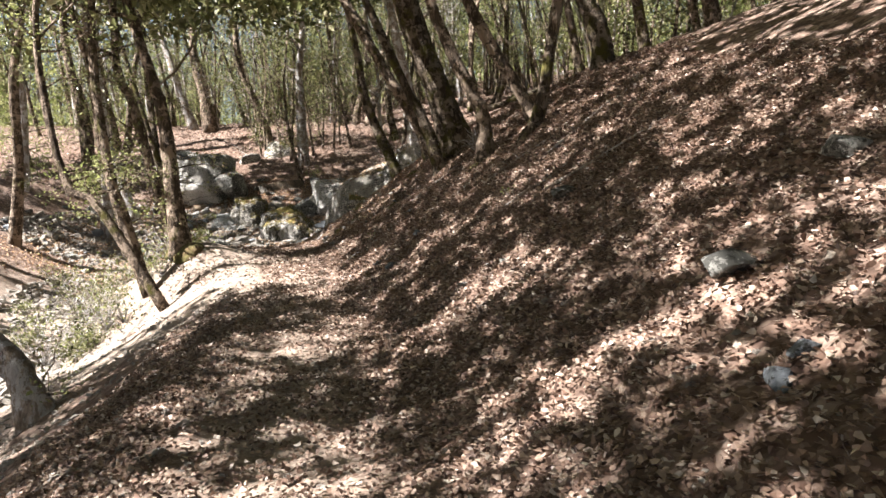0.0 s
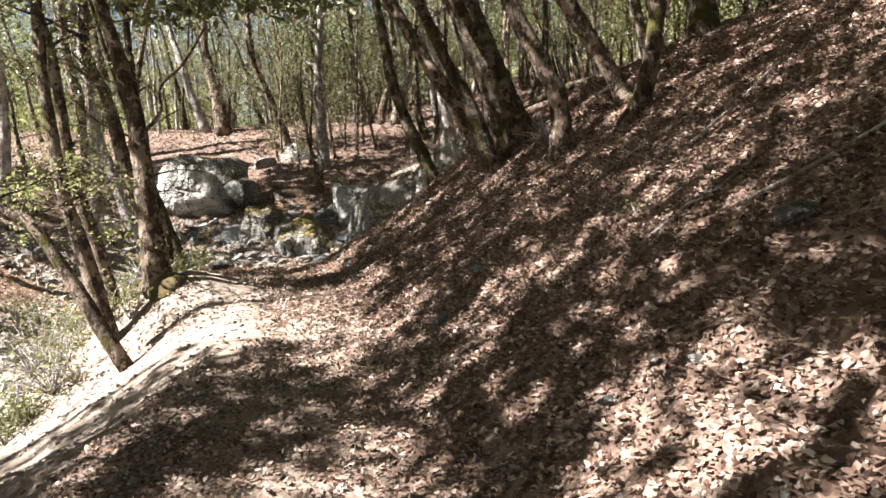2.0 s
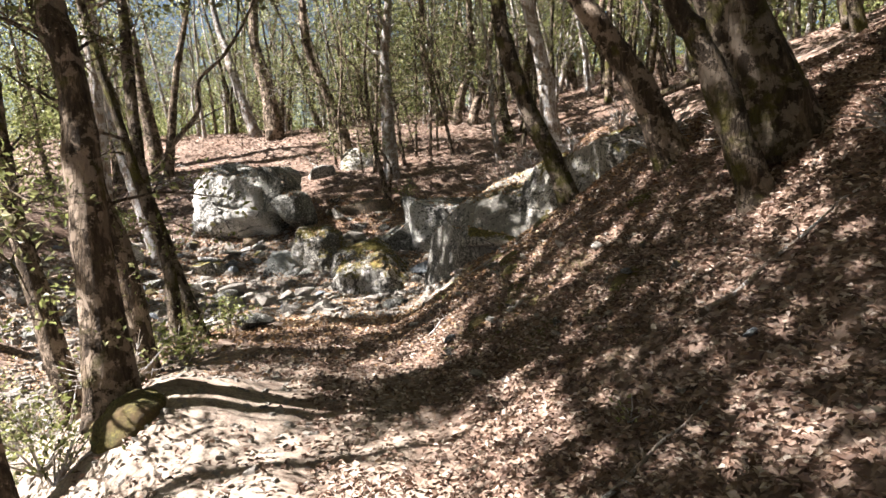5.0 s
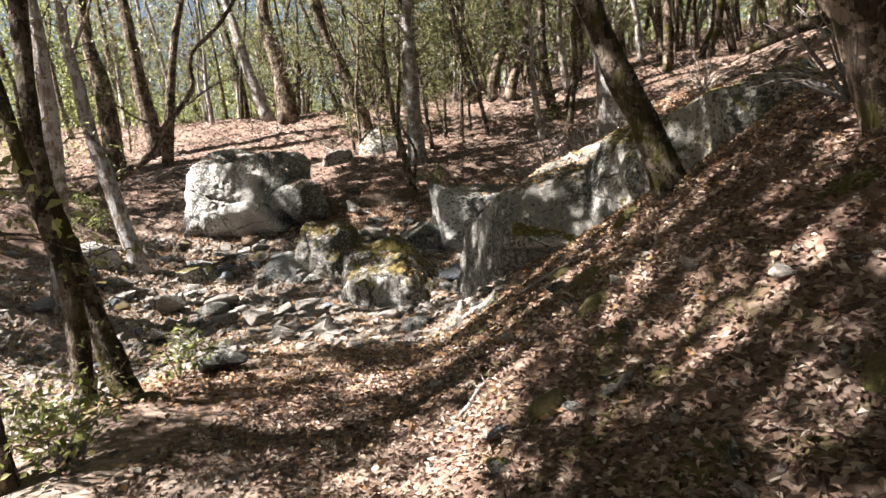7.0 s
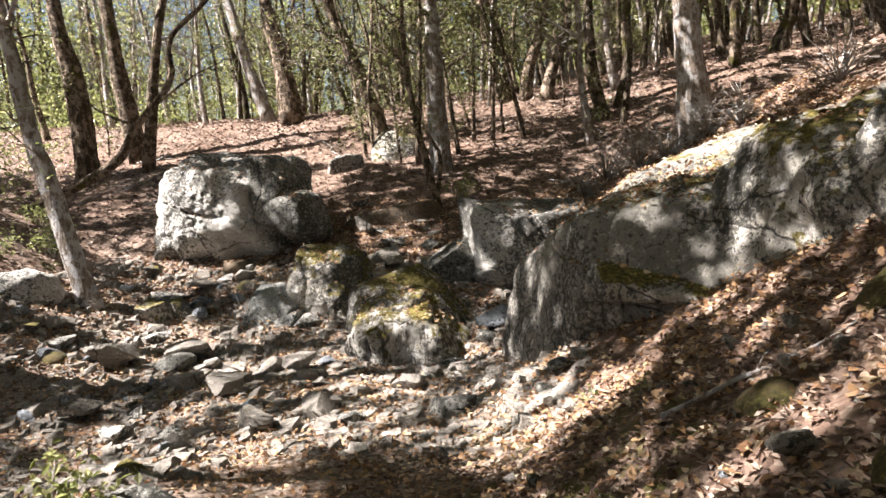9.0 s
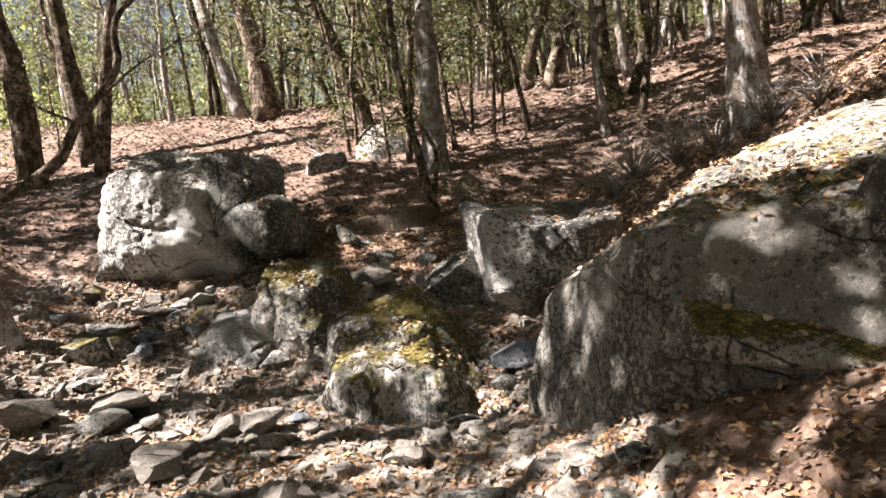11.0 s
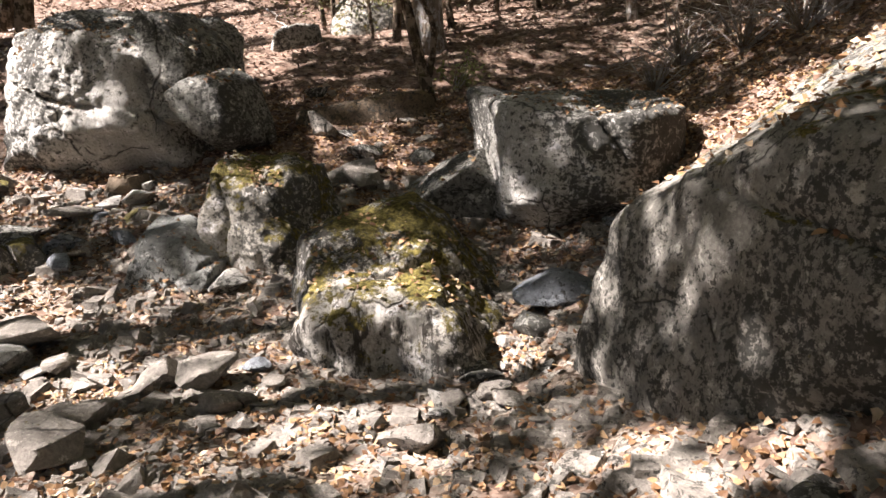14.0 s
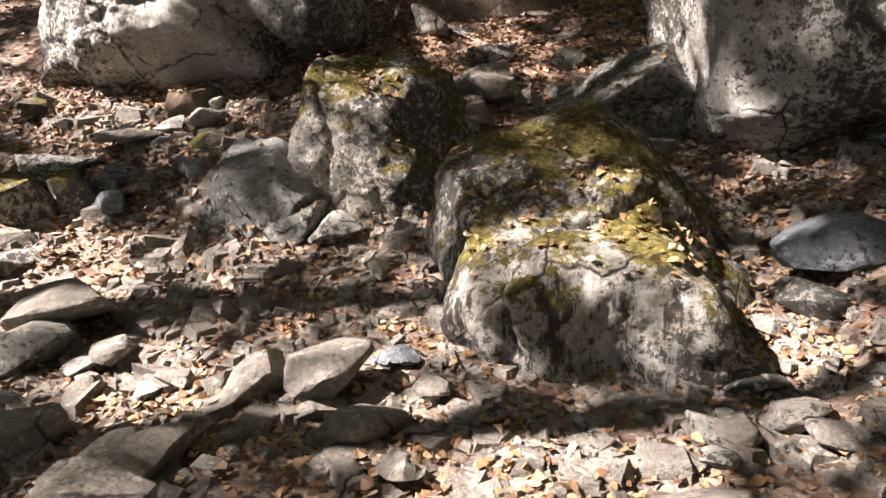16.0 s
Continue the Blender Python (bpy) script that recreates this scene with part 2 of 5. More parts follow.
def ground_material():
    """Fallen oak leaves over soil; bare trodden soil on the trail, spread pale over the sunlit bank, grit in the creek
    bed.
    """
    m, n, l, bsdf = material("forest_floor")
    geo = n.new("ShaderNodeNewGeometry")
    pos = geo.outputs["Position"]
    warp = node(n, "ShaderNodeTexNoise", Scale=9.0, Detail=3.0)
    l.new(pos, warp.inputs["Vector"])
    vm = n.new("ShaderNodeVectorMath")
    vm.operation = 'MULTIPLY_ADD'
    l.new(warp.outputs["Color"], vm.inputs[0])
    vm.inputs[1].default_value = (0.12, 0.12, 0.12)
    l.new(pos, vm.inputs[2])
    cells = node(n, "ShaderNodeTexVoronoi", Scale=19.0)
    l.new(vm.outputs[0], cells.inputs["Vector"])
    small = node(n, "ShaderNodeTexVoronoi", Scale=37.0)
    l.new(vm.outputs[0], small.inputs["Vector"])
    one, two = n.new("ShaderNodeSeparateColor"), n.new("ShaderNodeSeparateColor")
    l.new(cells.outputs["Color"], one.inputs[0])
    l.new(small.outputs["Color"], two.inputs[0])
    # leaf browns; the darkest also stand for shade in gaps between leaves
    browns = [(0.0, (0.03, 0.022, 0.018)), (0.35, (0.085, 0.058, 0.045)), (0.65, (0.18, 0.128, 0.1)), (0.88, (0.29, 0.22, 0.175)), (1.0, (0.42, 0.35, 0.29))]
    litter = mix(n, l, 0.4, ramp(n, l, one.outputs[0], browns), ramp(n, l, two.outputs[0], browns))
    big = noise_tex(n, l, pos, 0.8, 4)
    litter = mix(n, l, ramp(n, l, big, [(0.35, (0, 0, 0)), (0.7, (0.55, 0.55, 0.55))]), litter, (0.16, 0.095, 0.065))
    grit = noise_tex(n, l, pos, 55.0, 6, 0.75)
    soil = mix(n, l, ramp(n, l, grit, [(0.35, (0, 0, 0)), (0.65, (1, 1, 1))]), (0.17, 0.135, 0.105), (0.43, 0.37, 0.30))
    zone = n.new("ShaderNodeAttribute")
    zone.attribute_name = "zone"
    zz = n.new("ShaderNodeSeparateColor")
    l.new(zone.outputs["Color"], zz.inputs[0])
    tf = maths(n, l, 'MULTIPLY', zz.outputs[0], ramp(n, l, noise_tex(n, l, pos, 6.0, 5, 0.7), [(0.35, (0.2, 0.2, 0.2)), (0.6, (1, 1, 1))]))
    col = mix(n, l, tf, litter, soil)
    gravel = mix(n, l, ramp(n, l, two.outputs[1], [(0.2, (0, 0, 0)), (0.9, (1, 1, 1))]), (0.07, 0.052, 0.038), (0.33, 0.285, 0.235))
    cf = maths(n, l, 'MULTIPLY', zz.outputs[1], ramp(n, l, noise_tex(n, l, pos, 4.0, 4, 0.7), [(0.4, (0, 0, 0)), (0.55, (1, 1, 1))]))
    col = mix(n, l, cf, col, gravel)
    mf = maths(n, l, 'MULTIPLY', zz.outputs[2], ramp(n, l, noise_tex(n, l, pos, 2.2, 6, 0.7), [(0.5, (0, 0, 0)), (0.58, (0.9, 0.9, 0.9))]))
    col = mix(n, l, mf, col, ramp(n, l, grit, [(0.35, (0.03, 0.03, 0.008)), (0.65, (0.13, 0.12, 0.03))]))
    l.new(col, bsdf.inputs["Base Color"])
    bsdf.inputs["Roughness"].default_value = 0.93
    bsdf.inputs["Specular IOR Level"].default_value = 0.2
    bump(n, l, bsdf, (one.outputs[1], two.outputs[2], grit), (0.7, 0.6, 0.5), (0.02, 0.012, 0.008))
    return m


GROUND = ground_material()
ROCK_PALE = rock_material("pale_lichened_rock", (0.6, 0.59, 0.54), (0.4, 0.39, 0.36), 0.05, 0.55)
ROCK_GREY = rock_material("grey_lichened_rock", (0.42, 0.42, 0.38), (0.17, 0.17, 0.155), 0.12, 0.54)
ROCK_MOSS = rock_material("mossy_rock", (0.56, 0.54, 0.48), (0.30, 0.28, 0.24), 0.25, 0.53)
ROCK_SLATE = rock_material("blue_grey_rock", (0.30, 0.33, 0.36), (0.17, 0.19, 0.21), 0.02, 0.62)
ROCK_BROWN = rock_material("brown_rock", (0.26, 0.20, 0.14), (0.13, 0.10, 0.07), 0.10, 0.62)
SLAB = rock_material("cracked_slab_rock", (0.37, 0.38, 0.36), (0.2, 0.21, 0.2), 0.0, 0.56)
ROCK_STREAK = rock_material("streaked_mossy_rock", (0.60, 0.58, 0.53), (0.30, 0.28, 0.24), 0.245, 0.55, 0.6)
ROCK_SHEER = rock_material("sheer_grey_rock", (0.37, 0.355, 0.315), (0.22, 0.21, 0.185), 0.15, 0.58)
STONE = rock_material("creek_stone", (0.41, 0.38, 0.335), (0.22, 0.2, 0.175), 0.05, 0.66)
BARK = bark_material("oak_bark", (0.02, 0.015, 0.011), (0.105, 0.08, 0.058), 0.05)
# mossier, and toned darker for the shade on the hillside trunks
BARK_MOSS = bark_material("mossy_bark", (0.017, 0.013, 0.009), (0.07, 0.055, 0.04), 0.12)
BARK_PALE = bark_material("pale_bark", (0.10, 0.078, 0.06), (0.36, 0.30, 0.245), 0.0)
LEAF = leaf_material("live_oak_leaf", [(0.0, (0.07, 0.08, 0.03)), (0.5, (0.15, 0.16, 0.065)), (0.85, (0.27, 0.27, 0.13)), (1.0, (0.45, 0.43, 0.28))], 0.58, 0.32)
# brighter copy of the oak leaf: sunlight on foliage put into its colour
LEAF_BRIGHT = leaf_material("sunlit_green_leaf", [(0.0, (0.13, 0.16, 0.05)), (0.6, (0.28, 0.31, 0.11)), (1.0, (0.48, 0.48, 0.25))], 0.5, 0.35)
LITTER = leaf_material("dry_oak_leaf", [(0.0, (0.06, 0.036, 0.026)), (0.3, (0.165, 0.102, 0.074)), (0.6, (0.29, 0.197, 0.145)), (0.85, (0.43, 0.33, 0.255)), (1.0, (0.6, 0.53, 0.45))], 0.1, 0.55)
# dry oak leaf in a warmer, lighter tone that includes the creek's sunlight
LITTER_TAN = leaf_material("tan_oak_leaf", [(0.0, (0.10, 0.05, 0.026)), (0.3, (0.24, 0.13, 0.065)), (0.6, (0.39, 0.235, 0.12)), (0.85, (0.52, 0.36, 0.205)), (1.0, (0.6, 0.5, 0.37))], 0.1, 0.55)
TWIG = bark_material("dry_twig", (0.16, 0.13, 0.10), (0.40, 0.34, 0.28), 0.0)


# ---- mesh helpers ----
def mesh_object(name, verts, faces, mat, parent=None, label="", smooth=True):
    me = bpy.data.meshes.new(name)
    me.from_pydata([tuple(v) for v in verts] if not isinstance(verts, np.ndarray) else verts.tolist(), [], faces if isinstance(faces, list) else faces.tolist())
    if smooth:
        me.shade_smooth()
    me.materials.append(mat)
    ob = new(name, me)
    ob.parent = parent
    if label:
        ob["label"] = label
    return ob


def tube(points, radii, sides=9, rough=0.0, seed=0):
    """Verts and faces of a tapered, uneven tube along points."""
    pts = [Vector(p) for p in points]
    rnd = random.Random(seed)
    verts, faces = [], []
    side = Vector((1, 0, 0))
    for i, p in enumerate(pts):
        d = (pts[min(i + 1, len(pts) - 1)] - pts[max(i - 1, 0)]).normalized()
        side = (side - d * side.dot(d)).normalized()
        other = d.cross(side)
        for k in range(sides):
            a = 2 * math.pi * k / sides
            r = radii[i] * (1 + rough * (0.6 * math.sin(3 * a + seed + i * 0.25) + rnd.uniform(-0.5, 0.5)))
            verts.append(p + (side * math.cos(a) + other * math.sin(a)) * r)
    for i in range(len(pts) - 1):
        for k in range(sides):
            a, b = i * sides + k, i * sides + (k + 1) % sides
            faces.append((a, b, b + sides, a + sides))
    faces.append(tuple(range((len(pts) - 1) * sides, len(pts) * sides)))
    faces.append(tuple(reversed(range(sides))))
    return verts, faces


def curve_points(ctrl, steps, wobble, rnd):
    """A smooth line through the control points, a little crooked."""
    c = [Vector(p) for p in ctrl]
    c = [c[0] * 2 - c[1]] + c + [c[-1] * 2 - c[-2]]
    out = []
    for i in range(1, len(c) - 2):
        for s in range(steps):
            t = s / steps
            p = 0.5 * ((2 * c[i]) + (c[i + 1] - c[i - 1]) * t + (2 * c[i - 1] - 5 * c[i] + 4 * c[i + 1] - c[i + 2]) * t * t
                       + (3 * c[i] - c[i - 1] - 3 * c[i + 1] + c[i + 2]) * t ** 3)
            out.append(p + Vector((rnd.uniform(-1, 1), rnd.uniform(-1, 1), 0)) * wobble)
    return out + [c[-2]]


def joined(pieces):
    verts, faces = [], []
    for v, f in pieces:
        o = len(verts)
        verts += v
        faces += [tuple(i + o for i in q) for q in f]
    return verts, faces


def leaf_cloud(centres, size, rng, flat=0.0, fold=0.25, slim=0.5):
    """Folded leaf blades, two triangles each, at the centres. flat: how level they lie. Arrays of verts and faces."""
    n = len(centres)
    a = rng.normal(size=(n, 3))
    b = rng.normal(size=(n, 3))
    a[:, 2] *= 1 - flat
    b[:, 2] *= 1 - flat
    a /= np.linalg.norm(a, axis=1)[:, None] + 1e-9
    b -= a * (a * b).sum(1)[:, None]
    b /= np.linalg.norm(b, axis=1)[:, None] + 1e-9
    c = np.cross(a, b)
    c *= np.sign(c[:, 2:3] + 1e-9)
    s = (size * rng.uniform(0.6, 1.35, n))[:, None]
    w = s * slim * rng.uniform(0.7, 1.2, n)[:, None]
    lift = s * fold * rng.uniform(0.1, 1.0, n)[:, None]
    v = np.stack([centres - a * s * 0.5, centres + b * w * 0.5 + c * lift, centres + a * s * 0.5, centres - b * w * 0.5 + c * lift], 1).reshape(-1, 3)
    i = np.arange(n)[:, None] * 4
    f = np.concatenate([i + np.array([[0, 1, 2]]), i + np.array([[0, 2, 3]])], 0)
    return v, f


def lobed_leaves(centres, size, rng, flat=0.7):
    """Dry oak leaves: lobed, curled outlines of six corners round a midrib, four triangles each."""
    n = len(centres)
    a, b = rng.normal(size=(n, 3)), rng.normal(size=(n, 3))
    a[:, 2] *= 1 - flat
    b[:, 2] *= 1 - flat
    a /= np.linalg.norm(a, axis=1)[:, None] + 1e-9
    b -= a * (a * b).sum(1)[:, None]
    b /= np.linalg.norm(b, axis=1)[:, None] + 1e-9
    c = np.cross(a, b)
    c *= np.sign(c[:, 2:3] + 1e-9)
    s = (size * rng.uniform(0.55, 1.35, n))[:, None]
    out = []
    for u, w, h in ((-0.5, 0.0, 0.0), (-0.05, 0.24, 0.10), (0.28, 0.33, 0.2), (0.5, 0.0, 0.12), (0.3, -0.3, 0.2), (-0.1, -0.22, 0.1)):
        j = rng.uniform(0.55, 1.35, (n, 3))
        out.append(centres + a * s * (u * (0.8 + 0.2 * j[:, :1])) + b * s * (w * j[:, 1:2]) + c * s * (h * 0.9 * j[:, 2:3] ** 2))
    v = np.stack(out, 1).reshape(-1, 3)
    i = np.arange(n)[:, None] * 6
    f = np.concatenate([i + np.array([q]) for q in ([0, 1, 5], [1, 4, 5], [1, 2, 4], [2, 3, 4])], 0)
    return v, f


# ---- ground ----
def axis(fine_lo, fine_hi, step, lo, hi):
    a = list(np.arange(fine_lo, fine_hi + 1e-6, step))
    s, p = step, fine_hi
    while p < hi:
        s *= 1.18
        p += s
        a.append(p)
    s, p = step, fine_lo
    while p > lo:
        s *= 1.18
        p -= s
        a.insert(0, p)
    return np.array(a)


gx, gy = axis(-11.0, 4.0, 0.11, -420, 420), axis(-1.5, 30.0, 0.11, -420, 520)
GX, GY = np.meshgrid(gx, gy)
GZ = height(GX, GY)
nx, ny = len(gx), len(gy)
idx = np.arange(nx * ny).reshape(ny, nx)
quads = np.stack([idx[:-1, :-1], idx[:-1, 1:], idx[1:, 1:], idx[1:, :-1]], -1).reshape(-1, 4)
ground = mesh_object("ground", np.stack([GX, GY, GZ], -1).reshape(-1, 3), quads, GROUND)
tagged(ground, "steep forest slope of dry brown oak leaves with a trodden trail and dry creek bed", "ground", kind="structure")
dist = GX - np.interp(GY, YK, XT)
# second term: pale soil over the bank, painting the glare of its sun patch
trail_and_sunlit_bank = np.maximum(0.8 * np.clip(1.25 - np.abs(dist + 0.1) / 0.55, 0, 1), 0.95 * np.clip((-0.2 - dist) / 0.4, 0, 1) * np.clip((GY - 6.0) / 2, 0, 1)) * np.clip((13.5 - GY) / 2, 0, 1)
creek_zone = np.clip((-0.15 - GZ) / 0.4, 0, 1) * np.clip((GY - 14.3) / 1.5, 0, 1) + np.clip((-0.75 - GZ) / 0.3, 0, 1)
layer = ground.data.color_attributes.new("zone", 'FLOAT_COLOR', 'POINT')
zones = np.zeros((nx * ny, 4))
mossy = np.clip((dist - 0.5) / 0.4, 0, 1) * np.clip((1.9 - dist) / 0.5, 0, 1) * np.clip((GY - 10.0) / 1.5, 0, 1) * np.clip((17.0 - GY) / 1.5, 0, 1)
zones[:, 0], zones[:, 1], zones[:, 2], zones[:, 3] = trail_and_sunlit_bank.ravel(), np.clip(creek_zone.ravel(), 0, 1), mossy.ravel(), 1
layer.data.foreach_set("color", zones.ravel())


# ---- rocks ----
def rock_shape(dims, cuts, seed, level=4, rough=0.06, square=0.0, sharp=38):
    """A boulder: a ball pressed flat against the planes of cuts (nx, ny, nz, distance, in radii), then roughened."""
    bm = bmesh.new()
    bmesh.ops.create_icosphere(bm, subdivisions=level, radius=1.0)
    planes = [(Vector(c[:3]).normalized(), c[3]) for c in cuts]
    off = Vector((seed * 7.31, seed * 3.17, seed * 1.73))
    half = Vector(dims) / 2
    for v in bm.verts:
        p = v.co.copy()
        if square:
            m = max(abs(p.x), abs(p.y), abs(p.z))
            p = p.lerp(p / m, square)
        for nrm, d in planes:
            e = p.dot(nrm) - d
            if e > 0:
                p -= nrm * e * 0.97
        q = Vector((p.x * half.x, p.y * half.y, p.z * half.z))
        out = v.co.normalized()
        q += out * (noise.fractal(q * 1.6 + off, 1.0, 2.0, 4) * rough * 1.2 + noise.fractal(q * 5.0 + off, 0.8, 2.1, 4) * rough * 0.5) * (min(dims) ** 0.5)
        v.co = q
    me = bpy.data.meshes.new("rock")
    bm.to_mesh(me)
    bm.free()
    me.shade_smooth()
    me.set_sharp_from_angle(angle=radians(sharp))
    return me


def random_cuts(rnd, count, lo=0.5, hi=0.85):
    out = []
    for _ in range(count):
        v = Vector((rnd.gauss(0, 1), rnd.gauss(0, 1), rnd.gauss(0, 0.8)))
        out.append((*v.normalized(), rnd.uniform(lo, hi)))
    return out


ROCKS = []


def boulder(name, at, dims, turn, mat, label, cuts=(), seed=1, level=5, rough=0.06, square=0.35, category="boulder", group=""):
    me = rock_shape(dims, cuts, seed, level, rough, square)
    me.materials.append(mat)
    ob = new(name, me)
    ob.matrix_world = pose(*at, *turn)
    ROCKS.append(ob)
    return tagged(ob, label, category, group)


def faceted_rock(name, centre, faces, mat, label, seed, level=6, crisp=14, rough=0.03, lumps=(), cracks=(), category="boulder"):
    """A rock bounded by faces (point, outward normal), its edges rounded by crisp; lumps (point, radius, rise) and cracks (point, normal, width, depth)."""
    bm = bmesh.new()
    bmesh.ops.create_icosphere(bm, subdivisions=level, radius=1.0)
    mid = np.array(centre, float)
    way = np.array([v.co[:] for v in bm.verts])
    way /= np.linalg.norm(way, axis=1)[:, None]
    total = np.zeros(len(way))
    for p, n in faces:
        n = np.array(n, float) / np.linalg.norm(n)
        total += np.maximum(way @ n / max(0.05, float(n @ (np.array(p) - mid))), 0) ** crisp
    r = total ** (-1.0 / crisp)
    at = mid + way * r[:, None]
    for p, size, rise in lumps:
        r += rise * np.exp(-((at - np.array(p)) ** 2).sum(1) / size ** 2)
    for p, n, width, deep in cracks:
        n = np.array(n, float) / np.linalg.norm(n)
        wander = 0.05 * np.sin(at @ np.array([5.1, 3.7, 6.3]) + seed)
        r -= deep * np.exp(-(((at - np.array(p)) @ n + wander) / width) ** 2)
    off = Vector((seed * 7.31, seed * 3.17, seed * 1.73))
    for v, d, k in zip(bm.verts, way, r):
        q = Vector(d) * k
        big = noise.fractal(q * 1.5 + off, 1.0, 2.0, 3)
        chip = noise.ridged_multi_fractal(q * 3.2 + off, 0.9, 2.1, 4, 1.0, 2.0) - 1.1
        v.co = q + Vector(d) * (rough * (big * 1.6 - chip * 0.55) + rough * 0.25 * noise.fractal(q * 14.0 + off, 0.8, 2.0, 3))
    me = bpy.data.meshes.new(name)
    bm.to_mesh(me)
    bm.free()
    me.shade_smooth()
    me.set_sharp_from_angle(angle=radians(42))
    me.materials.append(mat)
    ob = new(name, me)
    ob.matrix_world = pose(*centre)
    ROCKS.append(ob)
    return tagged(ob, label, category)


faceted_rock("boulder", (-1.5, 17.6, 0.25), [
    ((-2.78, 17.77, 0.0), (-0.9, -0.42, 0.12)), ((-2.59, 17.6, 0.77), (-0.58, 0.13, 0.8)), ((-2.9, 17.72, -0.42), (-0.6, -0.45, -0.66)), ((-1.95, 16.85, 0.62), (-0.48, -0.76, 0.42)), ((-2.3, 16.93, 0.1), (-0.42, -0.78, -0.46)),
    ((-1.99, 18.0, 1.13), (-0.26, -0.17, 0.95)), ((-1.6, 18.7, 0.6), (-0.25, 1.0, 0.15)), ((0.5, 17.4, 0.8), (1, -0.2, 0.1)), ((-1.7, 17.5, -1.0), (0, 0, -1))], ROCK_SHEER,
    "huge grey lichened boulder with a sheer pale end face", 2, 7, 34, 0.032,
    [((-1.5, 16.75, 0.75), 0.3, -0.07), ((-2.0, 16.95, 0.75), 0.25, 0.05), ((-2.85, 17.9, -0.2), 0.3, 0.03)],
    [((-2.3, 16.95, 0.48), (0.25, -0.1, 1.0), 0.02, 0.035), ((-2.05, 17.3, 0.9), (0.8, -0.5, 0.3), 0.02, 0.03)])
faceted_rock("rock", (-1.72, 16.88, 0.4), [
    ((-1.95, 16.55, 0.4), (-0.45, -0.88, 0.2)), ((-1.85, 16.7, 0.5), (-0.05, -0.3, 0.95)), ((-1.8, 16.6, 0.3), (-0.1, -0.3, -0.95)), ((-2.32, 16.85, 0.3), (-0.9, -0.2, 0.2)), ((-0.9, 16.3, 0.3), (0.9, -0.3, 0)), ((-1.5, 17.3, 0.3), (0.4, 0.9, 0))],
    ROCK_MOSS, "low mossy rock ledge strewn with dry leaves", 5, 5, 12, 0.035, category="rock")
faceted_rock("boulder", (-0.5, 16.25, 0.9), [
    ((-0.5, 16.1, 1.5), (-0.32, -0.3, 0.9)), ((-0.6, 15.62, 1.1), (-0.3, -0.92, 0.25)), ((-1.15, 16.1, 1.0), (-0.9, -0.35, 0.25)), ((0.4, 16.0, 1.2), (0.9, -0.3, 0.2)), ((-0.4, 17.0, 1.0), (0, 1, 0.2)), ((-0.5, 16.2, 0.2), (0, 0, -1)), ((-0.85, 15.8, 1.3), (-0.6, -0.6, 0.55))],
    ROCK_MOSS, "mossy outcrop on the slope beside the leaning oak", 44, 6, 13, 0.07)
faceted_rock("boulder", (-3.05, 20.5, 0.3), [
    ((-3.2, 19.95, 0.45), (-0.42, -0.9, 0.02)), ((-2.85, 19.9, 0.45), (0.1, -0.99, -0.05)), ((-3.6, 20.1, 0.4), (-0.93, -0.35, -0.08)), ((-2.62, 19.95, 0.4), (0.72, -0.7, 0)), ((-3.1, 20.3, 0.8), (0.02, -0.1, 1)), ((-3.0, 20.0, 0.04), (0.05, -0.55, -0.83)),
    ((-3.4, 20.0, 0.05), (-0.5, -0.5, -0.7)), ((-2.3, 20.5, 0.4), (1, 0, 0.1)), ((-3.0, 21.2, 0.4), (0, 1, 0)), ((-3, 20.5, -0.3), (0, 0, -1))], ROCK_PALE,
    "pale grey boulder with a flat top and an undercut base", 7, 6, 20, 0.045, [((-3.1, 19.92, 0.35), 0.3, 0.04)], [((-2.72, 19.9, 0.4), (0.8, -0.3, 0.5), 0.025, 0.04)])
faceted_rock("boulder", (-7.85, 21.55, 0.85), [
    ((-7.8, 20.99, 0.8), (-0.16, -0.97, 0.18)), ((-8.25, 21.0, 0.85), (-0.62, -0.74, 0.25)), ((-8.72, 21.3, 0.7), (-0.95, -0.3, 0.1)), ((-7.8, 21.2, 1.45), (0.06, -0.2, 1)), ((-7.05, 21.05, 0.9), (0.9, -0.38, 0.12)), ((-7.7, 21.0, 0.36), (0.1, -0.65, -0.75)),
    ((-8.45, 21.1, 1.3), (-0.6, -0.35, 0.7)), ((-7.8, 22.3, 0.8), (0, 1, 0)), ((-7.8, 21.5, 0.05), (0, 0, -1)), ((-7.25, 21.0, 1.32), (0.5, -0.4, 0.75))], ROCK_PALE,
    "white sunlit boulder with black lichen specks", 9, 6, 24, 0.075, [((-8.3, 20.95, 1.0), 0.25, 0.05)], [((-7.5, 20.95, 0.75), (0.2, 0.1, 1), 0.025, 0.05)])
faceted_rock("rock", (-6.84, 21.45, 1.05), [
    ((-6.9, 21.1, 1.1), (0.1, -0.97, 0.2)), ((-7.04, 21.3, 1.1), (-0.95, 0.05, -0.25)), ((-6.66, 21.3, 1.25), (0.72, -0.2, 0.68)), ((-6.62, 21.3, 0.8), (0.95, -0.2, -0.1)), ((-6.9, 21.4, 0.55), (0, -0.2, -1)), ((-6.9, 21.9, 1.0), (0, 1, 0)), ((-7.0, 21.3, 1.62), (-0.2, 0, 1))],
    ROCK_GREY, "dark grey slab split off beside the white boulder", 11, 5, 16, 0.025, category="rock")
